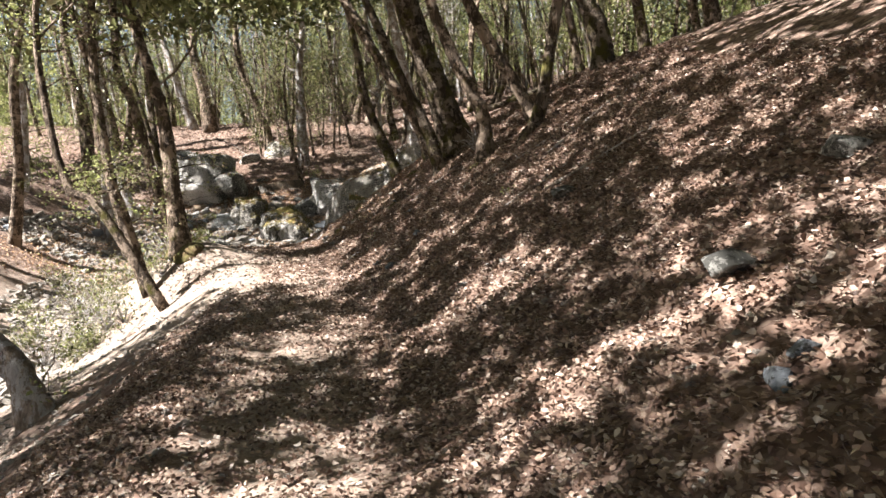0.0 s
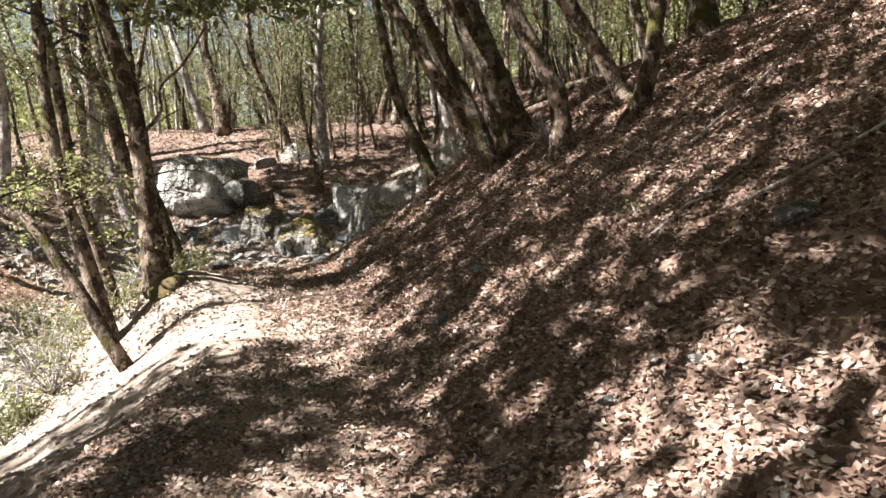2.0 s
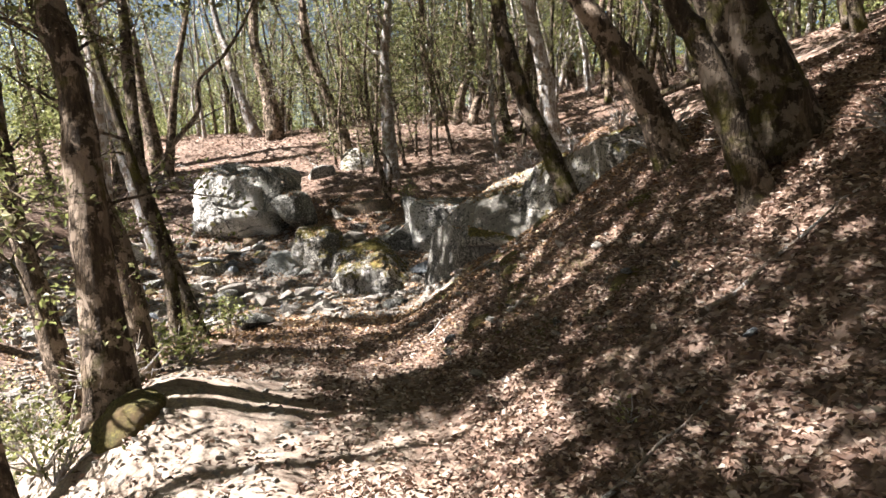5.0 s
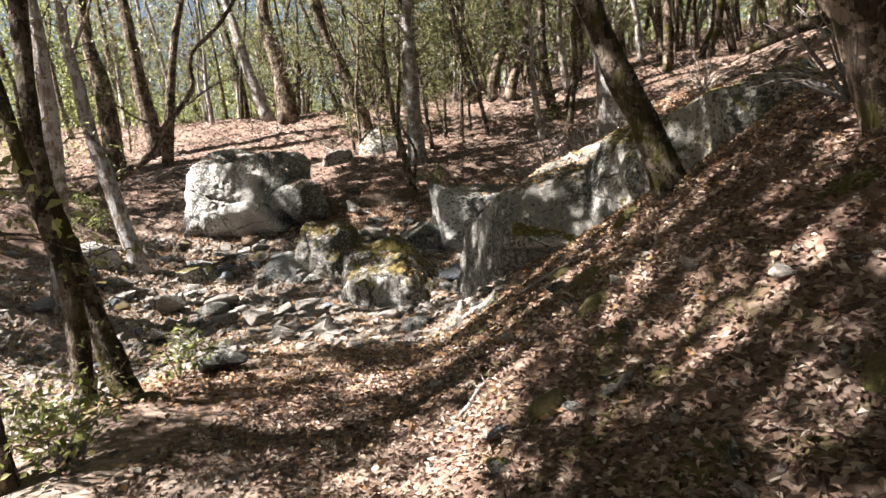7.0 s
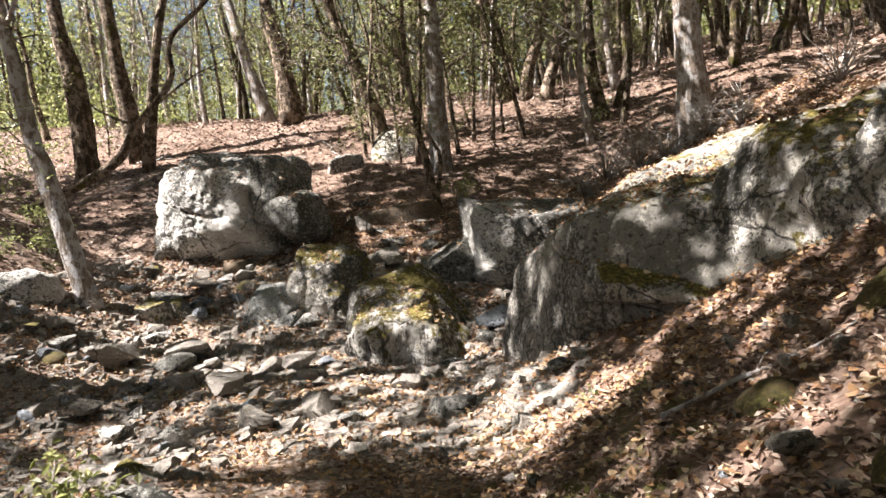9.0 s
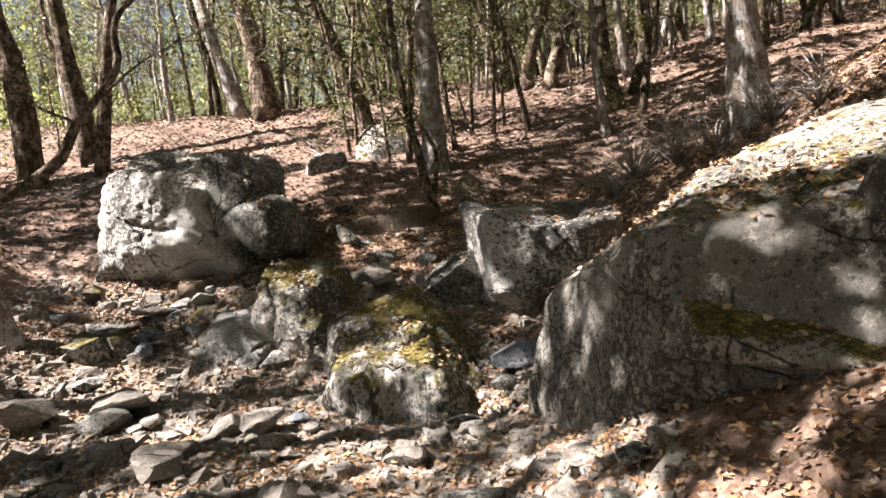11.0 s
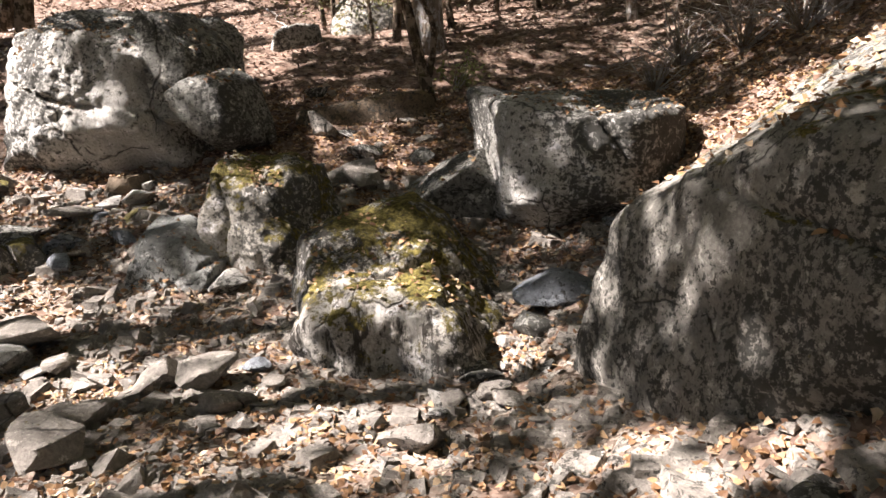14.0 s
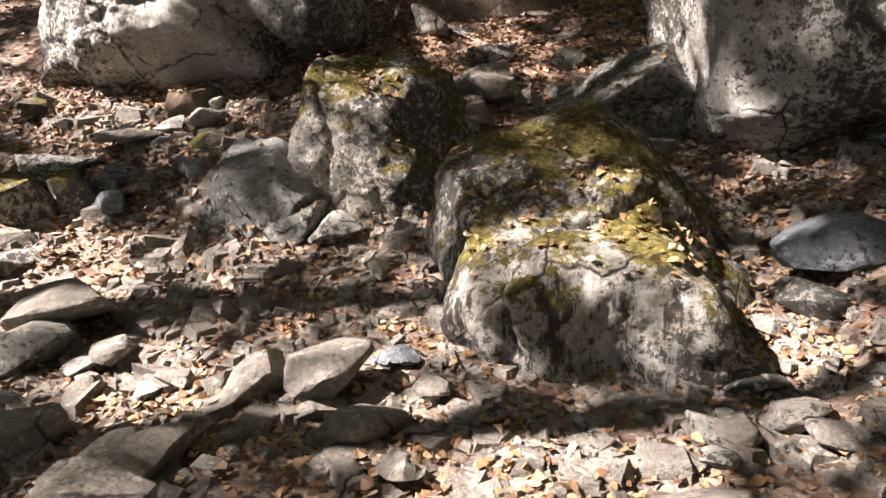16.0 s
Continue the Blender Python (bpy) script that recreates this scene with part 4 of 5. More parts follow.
def cover(x, y):
    """How closed the added crowns are towards the sun from each place on the ground: over 0.6 shut, under -0.6 open."""
    off = x - np.interp(y, YK, XT)
    bank = np.clip((-off - 0.3) / 0.6, 0, 1)
    c = 0.12 + 0.0 * x
    c = c + 0.25 * ((y < 8.1) & (off < 1.0) & (x > -5.0))
    c = c - 1.7 * bank * ((y > 8.3) & (y < 10.8))
    c = c - 0.5 * bank * ((y >= 10.8) & (y < 13.5))
    c = c - 1.3 * (x < -4.6) * (y < 16)
    c = c + 0.05 * ((off > 0.7) & (y < 15)) + 0.5 * ((off > 0.7) & (y > 4.5) & (y < 8)) + 0.3 * ((off > 0.9) & (y <= 4.5)) + 0.75 * ((off > 0.9) & (y >= 8) & (y < 16)) + 0.4 * ((off > 2.0) & (y > 7) & (y < 16))
    c = c + 0.2 * ((x > -7) & (x < -3) & (y > 16.3) & (y < 18.6))
    c = c + 1.2 * ((x > -2.65) & (x < -1.5) & (y > 16.4) & (y < 18.3)) + 0.5 * ((x >= -1.5) & (x < -0.7) & (y > 16.0) & (y < 17.5))
    c = c + 0.4 * ((x > -6.4) & (x < -0.5) & (y > 20.6) & (y < 25)) + 0.25 * ((x > -8.2) & (x < -6.0) & (y > 20.5) & (y < 23))
    c = c + 0.5 * ((x > -2.4) & (y > 20.5) & (y < 31)) - 0.75 * ((y > 25) & (y < 31)) - 1.5 * (y >= 31) - 1.5 * (x < -15)
    return c


def sun_foot(p):
    """Where on the ground the shadow of each point falls."""
    z = height(p[:, 0], p[:, 1])
    for _ in range(6):
        k = (p[:, 2] - z) / SUN_DIR.z
        gx_, gy_ = p[:, 0] - SUN_DIR.x * k, p[:, 1] - SUN_DIR.y * k
        z = 0.5 * z + 0.5 * height(gx_, gy_)
    return gx_, gy_


rng = np.random.default_rng(5)
N = 42000
cl = np.stack([rng.uniform(-22, 13, N), rng.uniform(-7, 40, N), rng.uniform(4.0, 8.5, N)], 1)
cl[:, 2] += 1.3 * (cl[:, 1] > 13) * (1 - (cl[:, 2] - 4.0) / 4.5)
cl[:, 2] += np.maximum(height(cl[:, 0], cl[:, 1]), -0.8)
fx, fy = sun_foot(cl)
# clumps kept only where their shadow is wanted on the ground
keep = 0.7 * waves(fx, fy, 0.45, 21) + 0.7 * waves(fx, fy, 1.1, 22) + 0.45 * waves(fx, fy, 2.6, 23) < cover(fx, fy)
for x, y, r in GAPS:
    keep &= (fx - x) ** 2 + (fy - y) ** 2 > (r + 0.25) ** 2
cl = cl[keep]
tops = np.array([t[1][:2] for t in TREES])
owner = ((cl[:, None, :2] - tops[None]) ** 2).sum(-1).argmin(1)
for k, (tree, top, tips, _) in enumerate(TREES):
    mine = cl[owner == k]
    parts = []
    if len(mine):
        low = mine[:, 2] - height(mine[:, 0], mine[:, 1]) < 5.4
        # upper leaves oversized to deepen the shade
        c = np.repeat(mine[~low], 9, 0)
        parts.append((c + rng.normal(size=c.shape) * 0.2, 0.27))
        c = np.repeat(mine[low], 22, 0)
        parts.append((c + rng.normal(size=c.shape) * 0.2, 0.155))
    if tips:
        c = np.array([list(p) for p in tips])
        tx, ty = sun_foot(c)
        free = np.ones(len(c), bool)
        for x, y, r in GAPS:
            free &= (tx - x) ** 2 + (ty - y) ** 2 > (r + 0.3) ** 2
        c = np.repeat(c[free], 26, 0)
        parts.append((c + rng.normal(size=c.shape) * 0.19, 0.075))
    vs, fs, o = [], [], 0
    for c, size in parts:
        v, f = leaf_cloud(c, size, rng)
        vs.append(v)
        fs.append(f + o)
        o += len(v)
    if vs:
        v = np.concatenate(vs) - np.array(tree.location)
        mesh_object("crown", v, np.concatenate(fs), LEAF, tree, "small leathery olive-green leaves", smooth=False)

# the wood beyond: several kinds of tree, some with two or three stems, each copied about
kinds = []
for k in range(7):
    r2 = random.Random(500 + k)
    X = 60 + 9 * k
    ob = oak([(X, -60, 0), (X + r2.uniform(-0.3, 0.3), -60, 1.4), (X + r2.uniform(-0.6, 0.6), -59.9, 3.0)], r2.uniform(0.07, 0.13), (BARK, BARK_PALE, BARK)[k % 3],
             label="slender oak with several crooked stems" if k % 2 else "slender live oak with rough dark bark", tall=r2.uniform(6.5, 9), seed=500 + k, canopy=False, limbs=6)
    tips = TREES.pop()[2]
    base = np.array(ob.location)
    for s2 in range(2 if k % 2 else 1):
        a = r2.uniform(0, 6.28)
        c, d = math.cos(a), math.sin(a)
        line = curve_points([Vector((0.1 * c, 0.1 * d, 0)), Vector((0.35 * c, 0.35 * d, 1.0)), Vector((0.6 * c + 0.1, 0.6 * d, 2.4)), Vector((1.3 * c, 1.3 * d, 5.0))], 5, 0.02, r2)
        v, f = tube(line, list(np.linspace(0.075, 0.02, len(line))), 8, 0.09, k)
        mesh_object("stem", v, f, (BARK, BARK_PALE, BARK)[k % 3], ob)
    extra = np.stack([rng.normal(0, 1.0, 70), rng.normal(0, 1.0, 70), rng.uniform(1.3, 8.5, 70)], 1) + base
    c = np.repeat(np.concatenate([np.array([list(p) for p in tips]), extra]), 16, 0)
    v, f = leaf_cloud(c + rng.normal(size=c.shape) * 0.26, 0.14, rng)
    mesh_object("crown", v - base, f, (LEAF, LEAF_BRIGHT)[k % 2], ob, "loose crown of small green leaves", smooth=False)
    kinds.append(ob)
placed = 0
rnd = random.Random(9)
spots = []
while placed < 150:
    x, y = rnd.uniform(-30, 20), rnd.triangular(12, 52, 33)
    near = (y < 30.5 and -13.5 < x < 2.5) or (12 < y < 33 and -27 < x < -12)
    if near or (y < 20 and -17 < x < 8) or (y < 27 and x > -13 and x < 5) or any((x - a) ** 2 + (y - b) ** 2 < 0.9 for a, b in spots):
        continue
    spots.append((x, y))
    src = kinds[placed % 7]
    m = pose(x, y, hz(x, y) - 0.12, rnd.uniform(-6, 6), rnd.uniform(-10, 5), rnd.uniform(0, 360))
    s = rnd.uniform(0.8, 1.25)
    if placed < 7:
        src.matrix_world = m
    else:
        copy_thing(src, m).scale = (s, s, s)
    placed += 1


def far_woods(n, seed):
    """The trees past the nearer wood, too many to count: trunks and leaf clumps."""
    r5, rr = np.random.default_rng(seed), random.Random(seed)
    bits, clumps = [], []
    while len(bits) < n:
        x, y = rr.uniform(-48, 34), rr.uniform(36, 80)
        if y < 46 and -20 < x < 10:
            continue
        z, a, b = hz(x, y), rr.uniform(-0.6, 0.3), rr.uniform(-0.3, 0.3)
        pts = [Vector((x, y, z - 0.1)), Vector((x + a * 0.4, y, z + 2)), Vector((x + a, y + b, z + 4.5)), Vector((x + a * 1.2, y + b, z + 8))]
        bits.append(tube(curve_points(pts, 3, 0.04, rr), list(np.linspace(rr.uniform(0.1, 0.2), 0.03, 10)), 7, 0.1, len(bits)))
        clumps.append(np.array([[x + a, y + b, z]]) + np.stack([r5.normal(0, 1.2, 55), r5.normal(0, 1.2, 55), r5.uniform(1.6, 9, 55)], 1))
    v, f = joined(bits)
    tagged(mesh_object("far_trunks", v, f, BARK), "distant oak stems deep in the wood", "trees", kind="stuff")
    c = np.repeat(np.concatenate(clumps), 12, 0)
    v, f = leaf_cloud(c + r5.normal(size=c.shape) * 0.32, 0.2, r5)
    tagged(mesh_object("far_foliage", v, f, LEAF_BRIGHT, smooth=False), "sunlit olive foliage deep in the wood", "trees", kind="stuff")


far_woods(120, 4)


def sapling(x, y, seed, tall):
    """A thin crooked stem that forks into long bare twigs, with a few leaves towards their ends."""
    r6, r7 = random.Random(seed), np.random.default_rng(seed)
    a = r6.uniform(0, 6.28)
    stem = curve_points([Vector((0, 0, -0.1)), Vector((0.12 * math.cos(a), 0.12 * math.sin(a), tall * 0.35)), Vector((0.35 * math.cos(a), 0.35 * math.sin(a), tall * 0.7)), Vector((0.3 * math.cos(a), 0.3 * math.sin(a) + 0.2, tall))], 5, 0.03, r6)
    ob = new("sapling")
    ob.matrix_world = pose(x, y, hz(x, y))
    v, f = tube(stem, list(np.linspace(0.022, 0.006, len(stem))), 6, 0.08, seed)
    mesh_object("stem", v, f, BARK, ob)
    ends = []
    for k in range(11):
        p = stem[int(len(stem) * r6.uniform(0.25, 0.95))]
        b, reach = r6.uniform(0, 6.28), r6.uniform(0.5, 1.4)
        out = Vector((math.cos(b), math.sin(b), 0)) * reach
        line = curve_points([p.copy(), p + out * 0.4 + Vector((0, 0, r6.uniform(0.0, 0.3))), p + out * 0.75 + Vector((0, 0, r6.uniform(0.0, 0.6))), p + out + Vector((0, 0, r6.uniform(-0.2, 0.9)))], 4, 0.04, r6)
        bits = [tube(line, list(np.linspace(0.011, 0.004, len(line))), 5, 0.05, seed + k)]
        for j in range(3):
            q = line[int(len(line) * r6.uniform(0.35, 0.95))]
            w = Vector((r6.uniform(-0.4, 0.4), r6.uniform(-0.4, 0.4), r6.uniform(-0.1, 0.4)))
            fork = curve_points([q.copy(), q + w * 0.5 + Vector((0, 0, 0.04)), q + w], 3, 0.03, r6)
            bits.append(tube(fork, list(np.linspace(0.006, 0.003, len(fork))), 4, 0.05, seed + j))
            ends.append(q + w)
        v, f = joined(bits)
        mesh_object("twig", v, f, BARK_PALE if k % 3 == 0 else BARK, ob)
    c = np.repeat(np.array([list(p) for p in ends if p.z > tall * 0.45]), 7, 0)
    v, f = leaf_cloud(c + r7.normal(size=c.shape) * 0.11, 0.07, r7)
    mesh_object("leaves", v, f, LEAF_BRIGHT, ob, "sparse small green leaves", smooth=False)
    return tagged(ob, "thin twiggy oak sapling in the leaf litter", "sapling", "saplings under the oaks")


kinds = [sapling(-5.6, 27.2, 61, 2.6), sapling(-9.6, 28.6, 62, 3.3), sapling(-2.7, 27.9, 63, 3.0), sapling(-12.9, 26.1, 64, 3.6)]
rnd = random.Random(31)
for k in range(38):
    x, y = rnd.uniform(-15.5, 2.5), rnd.triangular(27.5, 36, 33)
    copy_thing(kinds[k % 4], pose(x, y, hz(x, y), rnd.uniform(-8, 8), rnd.uniform(-8, 8), rnd.uniform(0, 360)))


def thicket(n, seed):
    """Brushwood past the terrace: low leaf clumps that close the view between the far stems."""
    r5 = np.random.default_rng(seed)
    a, d = r5.uniform(-1.25, 0.95, n), r5.uniform(24, 62, n)
    x, y = -3 + d * np.sin(a), 12 + d * np.cos(a)
    z = height(x, y) + np.abs(r5.normal(0, 1.6, n)) + 0.1
    ok = ~((y < 33) & (x > -15) & (x < 4)) & (waves(x, y, 0.12, 5) > np.where(x < -8, 0.0, -0.4))
    c = np.repeat(np.stack([x, y, z], 1)[ok], 18, 0)
    v, f = leaf_cloud(c + r5.normal(size=c.shape) * 0.4, 0.22, r5)
    return tagged(mesh_object("far_brush", v, f, LEAF_BRIGHT, smooth=False), "sunlit green brush filling the wood beyond", "brush", kind="stuff")


thicket(6000, 3)


def low_brush(n, seed):
    r5 = np.random.default_rng(seed)
    x, y = r5.uniform(-27, -12.2, n), r5.uniform(10, 33, n)
    z = height(x, y) + np.abs(r5.normal(0, 0.45, n))
    ok = waves(x, y, 0.2, 6) > -0.2
    c = np.repeat(np.stack([x, y, z], 1)[ok], 26, 0)
    v, f = leaf_cloud(c + r5.normal(size=c.shape) * 0.22, 0.09, r5)
    return tagged(mesh_object("bank_brush", v, f, LEAF_BRIGHT, smooth=False), "low sunlit green brush on the far bank", "brush", kind="stuff")


low_brush(1300, 8)

# ---- stones of the creek bed and the slope ----
STONES = []
for k in range(12):
    r3 = random.Random(900 + k)
    me = rock_shape((1, r3.uniform(0.55, 0.9), r3.uniform(0.24, 0.5)), random_cuts(r3, 9, 0.36, 0.7), 50 + k, 3, 0.02, 0.5, 24)
    me.name = "stone"
    me.materials.append(ROCK_MOSS if k == 8 else (STONE, STONE, ROCK_PALE, ROCK_SLATE, STONE, ROCK_GREY)[k % 6])
    STONES.append(me)


def stone(x, y, size, k, label="grey angular stone among dry leaves", turn=0.0, tilt=(0, 0), sink=0.1, group="creek stones", lift=0.0):
    ob = new("stone", STONES[k % 12])
    ob.matrix_world = pose(x, y, hz(x, y) + size * (0.16 - sink) + lift, tilt[0], tilt[1], turn) @ Matrix.Diagonal((size, size, size, 1))
    return tagged(ob, label, "stone", group)


rnd = random.Random(31)
TAKEN = [(-4.28, 19.05, 0.75), (-5.55, 20.15, 0.5), (-1.55, 18.05, 1.6), (-2.75, 20.95, 1.0), (-8.25, 22.1, 1.2), (-6.1, 19.45, 0.4), (-4.15, 20.75, 0.6)]
count = 0
while count < 230:
    x, y = rnd.uniform(-10.5, -2.2), rnd.uniform(14.6, 23.2)
    z = hz(x, y)
    if z > (0.8 if -6.3 < x < -3.2 else 0.25) or (y < 16.3 and x > -4.6) or any((x - a) ** 2 + (y - b) ** 2 < r * r for a, b, r in TAKEN):
        continue
    size = min(0.6, 0.15 * math.exp(rnd.gauss(0.3, 0.55)))
    stone(x, y, size, rnd.randrange(12), "grey angular stone in the dry creek bed", rnd.uniform(0, 360), (rnd.gauss(0, 14), rnd.gauss(0, 14)))
    count += 1

# larger stones of the creek bed, one by one
BED = [(-6.77, 18.72, 0.81, 0), (-6.33, 18.53, 0.28, 4), (-6.42, 18.42, 0.21, 2), (-6.29, 17.97, 0.48, 1), (-6.01, 18.29, 0.16, 2), (-5.91, 18.36, 0.19, 4), (-5.06, 18.13, 0.34, 1), (-4.87, 18.39, 0.19, 4), (-5.58, 18.39, 0.21, 8), (-5.76, 18.37, 0.18, 10), (-4.88, 17.93, 0.27, 0), (-5.27, 18.22, 0.21, 6), (-5.71, 17.75, 0.48, 1), (-3.61, 18.34, 0.25, 4), (-3.68, 18.58, 0.29, 2), (-3.94, 18.30, 0.17, 6), (-3.50, 18.21, 0.27, 0), (-3.80, 18.25, 0.21, 4), (-7.18, 19.73, 0.35, 3), (-7.31, 20.73, 0.29, 2), (-7.06, 20.83, 0.37, 2), (-6.87, 20.14, 0.37, 9), (-7.49, 20.48, 0.48, 7)]
BED += [(-3.40, 19.00, 0.40, 5), (-3.23, 19.16, 0.57, 3), (-5.63, 19.54, 0.34, 2), (-4.96, 21.01, 0.47, 4), (-5.10, 21.50, 0.42, 2), (-7.66, 19.59, 0.65, 8), (-5.06, 18.60, 0.21, 3), (-6.73, 18.50, 0.54, 5), (-4.75, 20.20, 0.20, 2), (-7.48, 19.80, 0.60, 8), (-7.42, 19.16, 0.35, 2), (-5.75, 17.65, 0.47, 1), (-5.30, 18.36, 0.45, 4), (-5.58, 18.39, 0.46, 6), (-7.78, 20.05, 0.60, 2), (-7.41, 18.42, 0.69, 4), (-6.81, 17.09, 0.56, 0), (-4.85, 16.58, 0.44, 1), (-5.62, 16.56, 0.27, 2), (-5.60, 17.45, 0.47, 4), (-4.59, 17.12, 0.43, 6), (-4.18, 16.77, 0.31, 2), (-8.52, 18.50, 0.39, 8), (-7.79, 19.67, 0.65, 8)]
for i, (x, y, size, k) in enumerate(BED):
    stone(x, y, size * 1.1, k, ("pale angular stone in the dry creek bed", "flat blue-grey stone in the creek bed", "mossy stone in the dry creek bed")[(0, 0, 0, 1, 0, 2, 0, 0, 2, 1, 0, 2)[k]], (i * 67) % 360, ((i * 13) % 19 - 9, (i * 7) % 23 - 11), 0.02)

# single stones on the slope beside the trail
for x, y, size, k, turn, label in (
        (1.25, 3.09, 0.34, 5, 20, "grey rock half sunk in dry leaves"), (1.09, 2.32, 0.16, 3, 60, "blue-grey stone on the leafy slope"), (1.2, 2.4, 0.13, 3, 10, "blue-grey stone on the leafy slope"),
        (1.81, 3.37, 0.3, 5, 80, "grey rock half sunk in dry leaves"), (0.43, 5.42, 0.085, 2, 30, "flat white stone on the leaves"), (0.53, 5.27, 0.1, 2, 100, "flat white stone on the leaves"),
        (0.26, 5.38, 0.12, 2, 200, "flat white stone on the leaves"), (-0.47, 7.51, 0.17, 3, 40, "blue-grey stone on the leafy slope"), (-0.64, 7.93, 0.15, 9, 20, "blue-grey stone on the leafy slope"),
        (-0.23, 7.93, 0.16, 3, 70, "blue-grey stone on the leafy slope"), (-0.5, 7.8, 0.1, 9, 0, "blue-grey stone on the leafy slope"), (-1.4, 12.54, 0.13, 8, 30, "pale stone on the leafy slope"),
        (-1.73, 13.97, 0.22, 4, 0, "pale stone on the leafy slope"), (-1.5, 12.24, 0.17, 8, 90, "pale stone on the leafy slope"), (-0.4, 9.79, 0.12, 9, 30, "blue-grey stone on the leafy slope"),
        (-0.87, 10.91, 0.1, 4, 30, "pale stone on the leafy slope"), (-4.67, 14.7, 0.55, 5, 30, "dark grey rock at the trail's edge"), (-1.95, 12.0, 0.2, 8, 10, "pale stone on the leafy slope"),
        (-2.55, 16.75, 0.3, 5, 40, "mossy stone under the great boulder"), (1.0, 5.6, 0.3, 5, 10, "grey rock half sunk in dry leaves")):
    stone(x, y, size, k, label, turn, (0, -15), 0.03, "stones on the slope")

rnd = random.Random(52)
for k in range(70):
    y = rnd.uniform(10.8, 15.2)
    x = float(np.interp(y, YH, XH)) + rnd.uniform(0.1, 1.5)
    kind = rnd.choice((0, 2, 4, 8, 8, 3, 6, 10))
    stone(x, y, rnd.uniform(0.05, 0.17), kind, "mossy stone among the leaves of the slope" if kind == 8 else "pale angular stone among the leaves of the slope",
          rnd.uniform(0, 360), (rnd.gauss(0, 15), rnd.gauss(-20, 12)), 0.04, "stones on the slope")

# grit and pebbles between the stones
def pebbles(n, test, seed, lo, hi, mat, name, label):
    r4 = np.random.default_rng(seed)
    cube = np.array([[-1, -1, -1], [1, -1, -1], [1, 1, -1], [-1, 1, -1], [-0.7, -0.7, 1], [0.7, -0.6, 1], [0.6, 0.7, 1], [-0.7, 0.6, 1]], float)
    quad = np.array([[0, 3, 2, 1], [4, 5, 6, 7], [0, 1, 5, 4], [1, 2, 6, 5], [2, 3, 7, 6], [3, 0, 4, 7]])
    p = test(r4, n)
    z = height(p[:, 0], p[:, 1])
    n = len(p)
    size = np.exp(r4.uniform(np.log(lo), np.log(hi), n))
    a = r4.uniform(0, 6.28, n)
    c = cube[None] * (0.5 * np.stack([size, size * r4.uniform(0.5, 0.9, n), size * r4.uniform(0.25, 0.5, n)], 1))[:, None] * r4.uniform(0.75, 1.2, (n, 8, 1))
    x = c[..., 0] * np.cos(a)[:, None] - c[..., 1] * np.sin(a)[:, None]
    y = c[..., 0] * np.sin(a)[:, None] + c[..., 1] * np.cos(a)[:, None]
    v = np.stack([x + p[:, :1], y + p[:, 1:2], c[..., 2] + (x + y) * r4.normal(0, 0.2, (n, 1)) + z[:, None]], -1).reshape(-1, 3)
    f = (quad[None] + np.arange(n)[:, None, None] * 8).reshape(-1, 4)
    ob = mesh_object(name, v, f, mat, smooth=False)
    return tagged(ob, label, "pebbles", kind="stuff")


def creek_points(r, n):
    p = np.stack([r.uniform(-11, -2.3, n), r.uniform(8, 22.5, n)], 1)
    z = height(p[:, 0], p[:, 1])
    ok = (z < 0.1) & ((p[:, 1] > 14.8) | (z < -0.85))
    ok &= ~((p[:, 1] < 16.0) & (p[:, 0] > -4.6))
    return p[ok]


def slope_points(r, n):
    p = np.stack([r.uniform(-4, 3, n), r.uniform(0.5, 17, n)], 1)
    return p


pebbles(5200, creek_points, 13, 0.08, 0.24, STONE, "bed_stones", "flat pale stones packed over the dry creek bed")
pebbles(19000, creek_points, 3, 0.025, 0.13, STONE, "creek_pebbles", "grey broken pebbles and grit in the dry creek bed")
def bank_points(r, n):
    y = r.uniform(1, 13, n)
    return np.stack([np.interp(y, YK, XT) - r.uniform(0.4, 3.5, n), y], 1)


pebbles(3500, bank_points, 6, 0.012, 0.08, STONE, "bank_pebbles", "pale pebbles and crumbs of soil on the sunny bank")
pebbles(700, slope_points, 4, 0.015, 0.06, STONE, "slope_pebbles", "scattered small stones among the leaf litter")

# ---- fallen leaves ----
rng = np.random.default_rng(12)


def litter(n, xlo, xhi, ylo, yhi, size, name, label, lobed=True, mat=LITTER, fade=(-9.0, -8.0)):
    p = np.stack([rng.uniform(xlo, xhi, n), rng.uniform(ylo, yhi, n)], 1)
    d = p[:, 0] - np.interp(p[:, 1], YK, XT)
    # second term clears leaves where the bank's sun glare is painted as pale soil
    bare = np.maximum(np.clip(1.15 - np.abs(d + 0.1) / 0.6, 0, 0.5), np.clip((-0.15 - d) / 0.4, 0, 0.88) * np.clip((p[:, 1] - 6.0) / 2, 0, 1)) * np.clip((13.5 - p[:, 1]) / 2, 0, 1)
    thin = 0.35 * np.clip((-0.2 - height(p[:, 0], p[:, 1])) / 0.4, 0, 1) * (p[:, 1] > 14.5)
    p = p[rng.uniform(size=n) > np.maximum(bare, thin) + 0.25 * np.clip(waves(p[:, 0], p[:, 1], 0.7, 8), 0, 1)]
    p = p[rng.uniform(size=len(p)) < np.clip((p[:, 1] - fade[0]) / (fade[1] - fade[0]), 0, 1)]
    z = height(p[:, 0], p[:, 1]) + rng.uniform(0.004, 0.03, len(p))
    v, f = lobed_leaves(np.column_stack([p, z]), size, rng) if lobed else leaf_cloud(np.column_stack([p, z]), size, rng, flat=0.72, fold=0.3, slim=0.55)
    return tagged(mesh_object(name, v, f, mat, smooth=False), label, "leaves", kind="stuff")


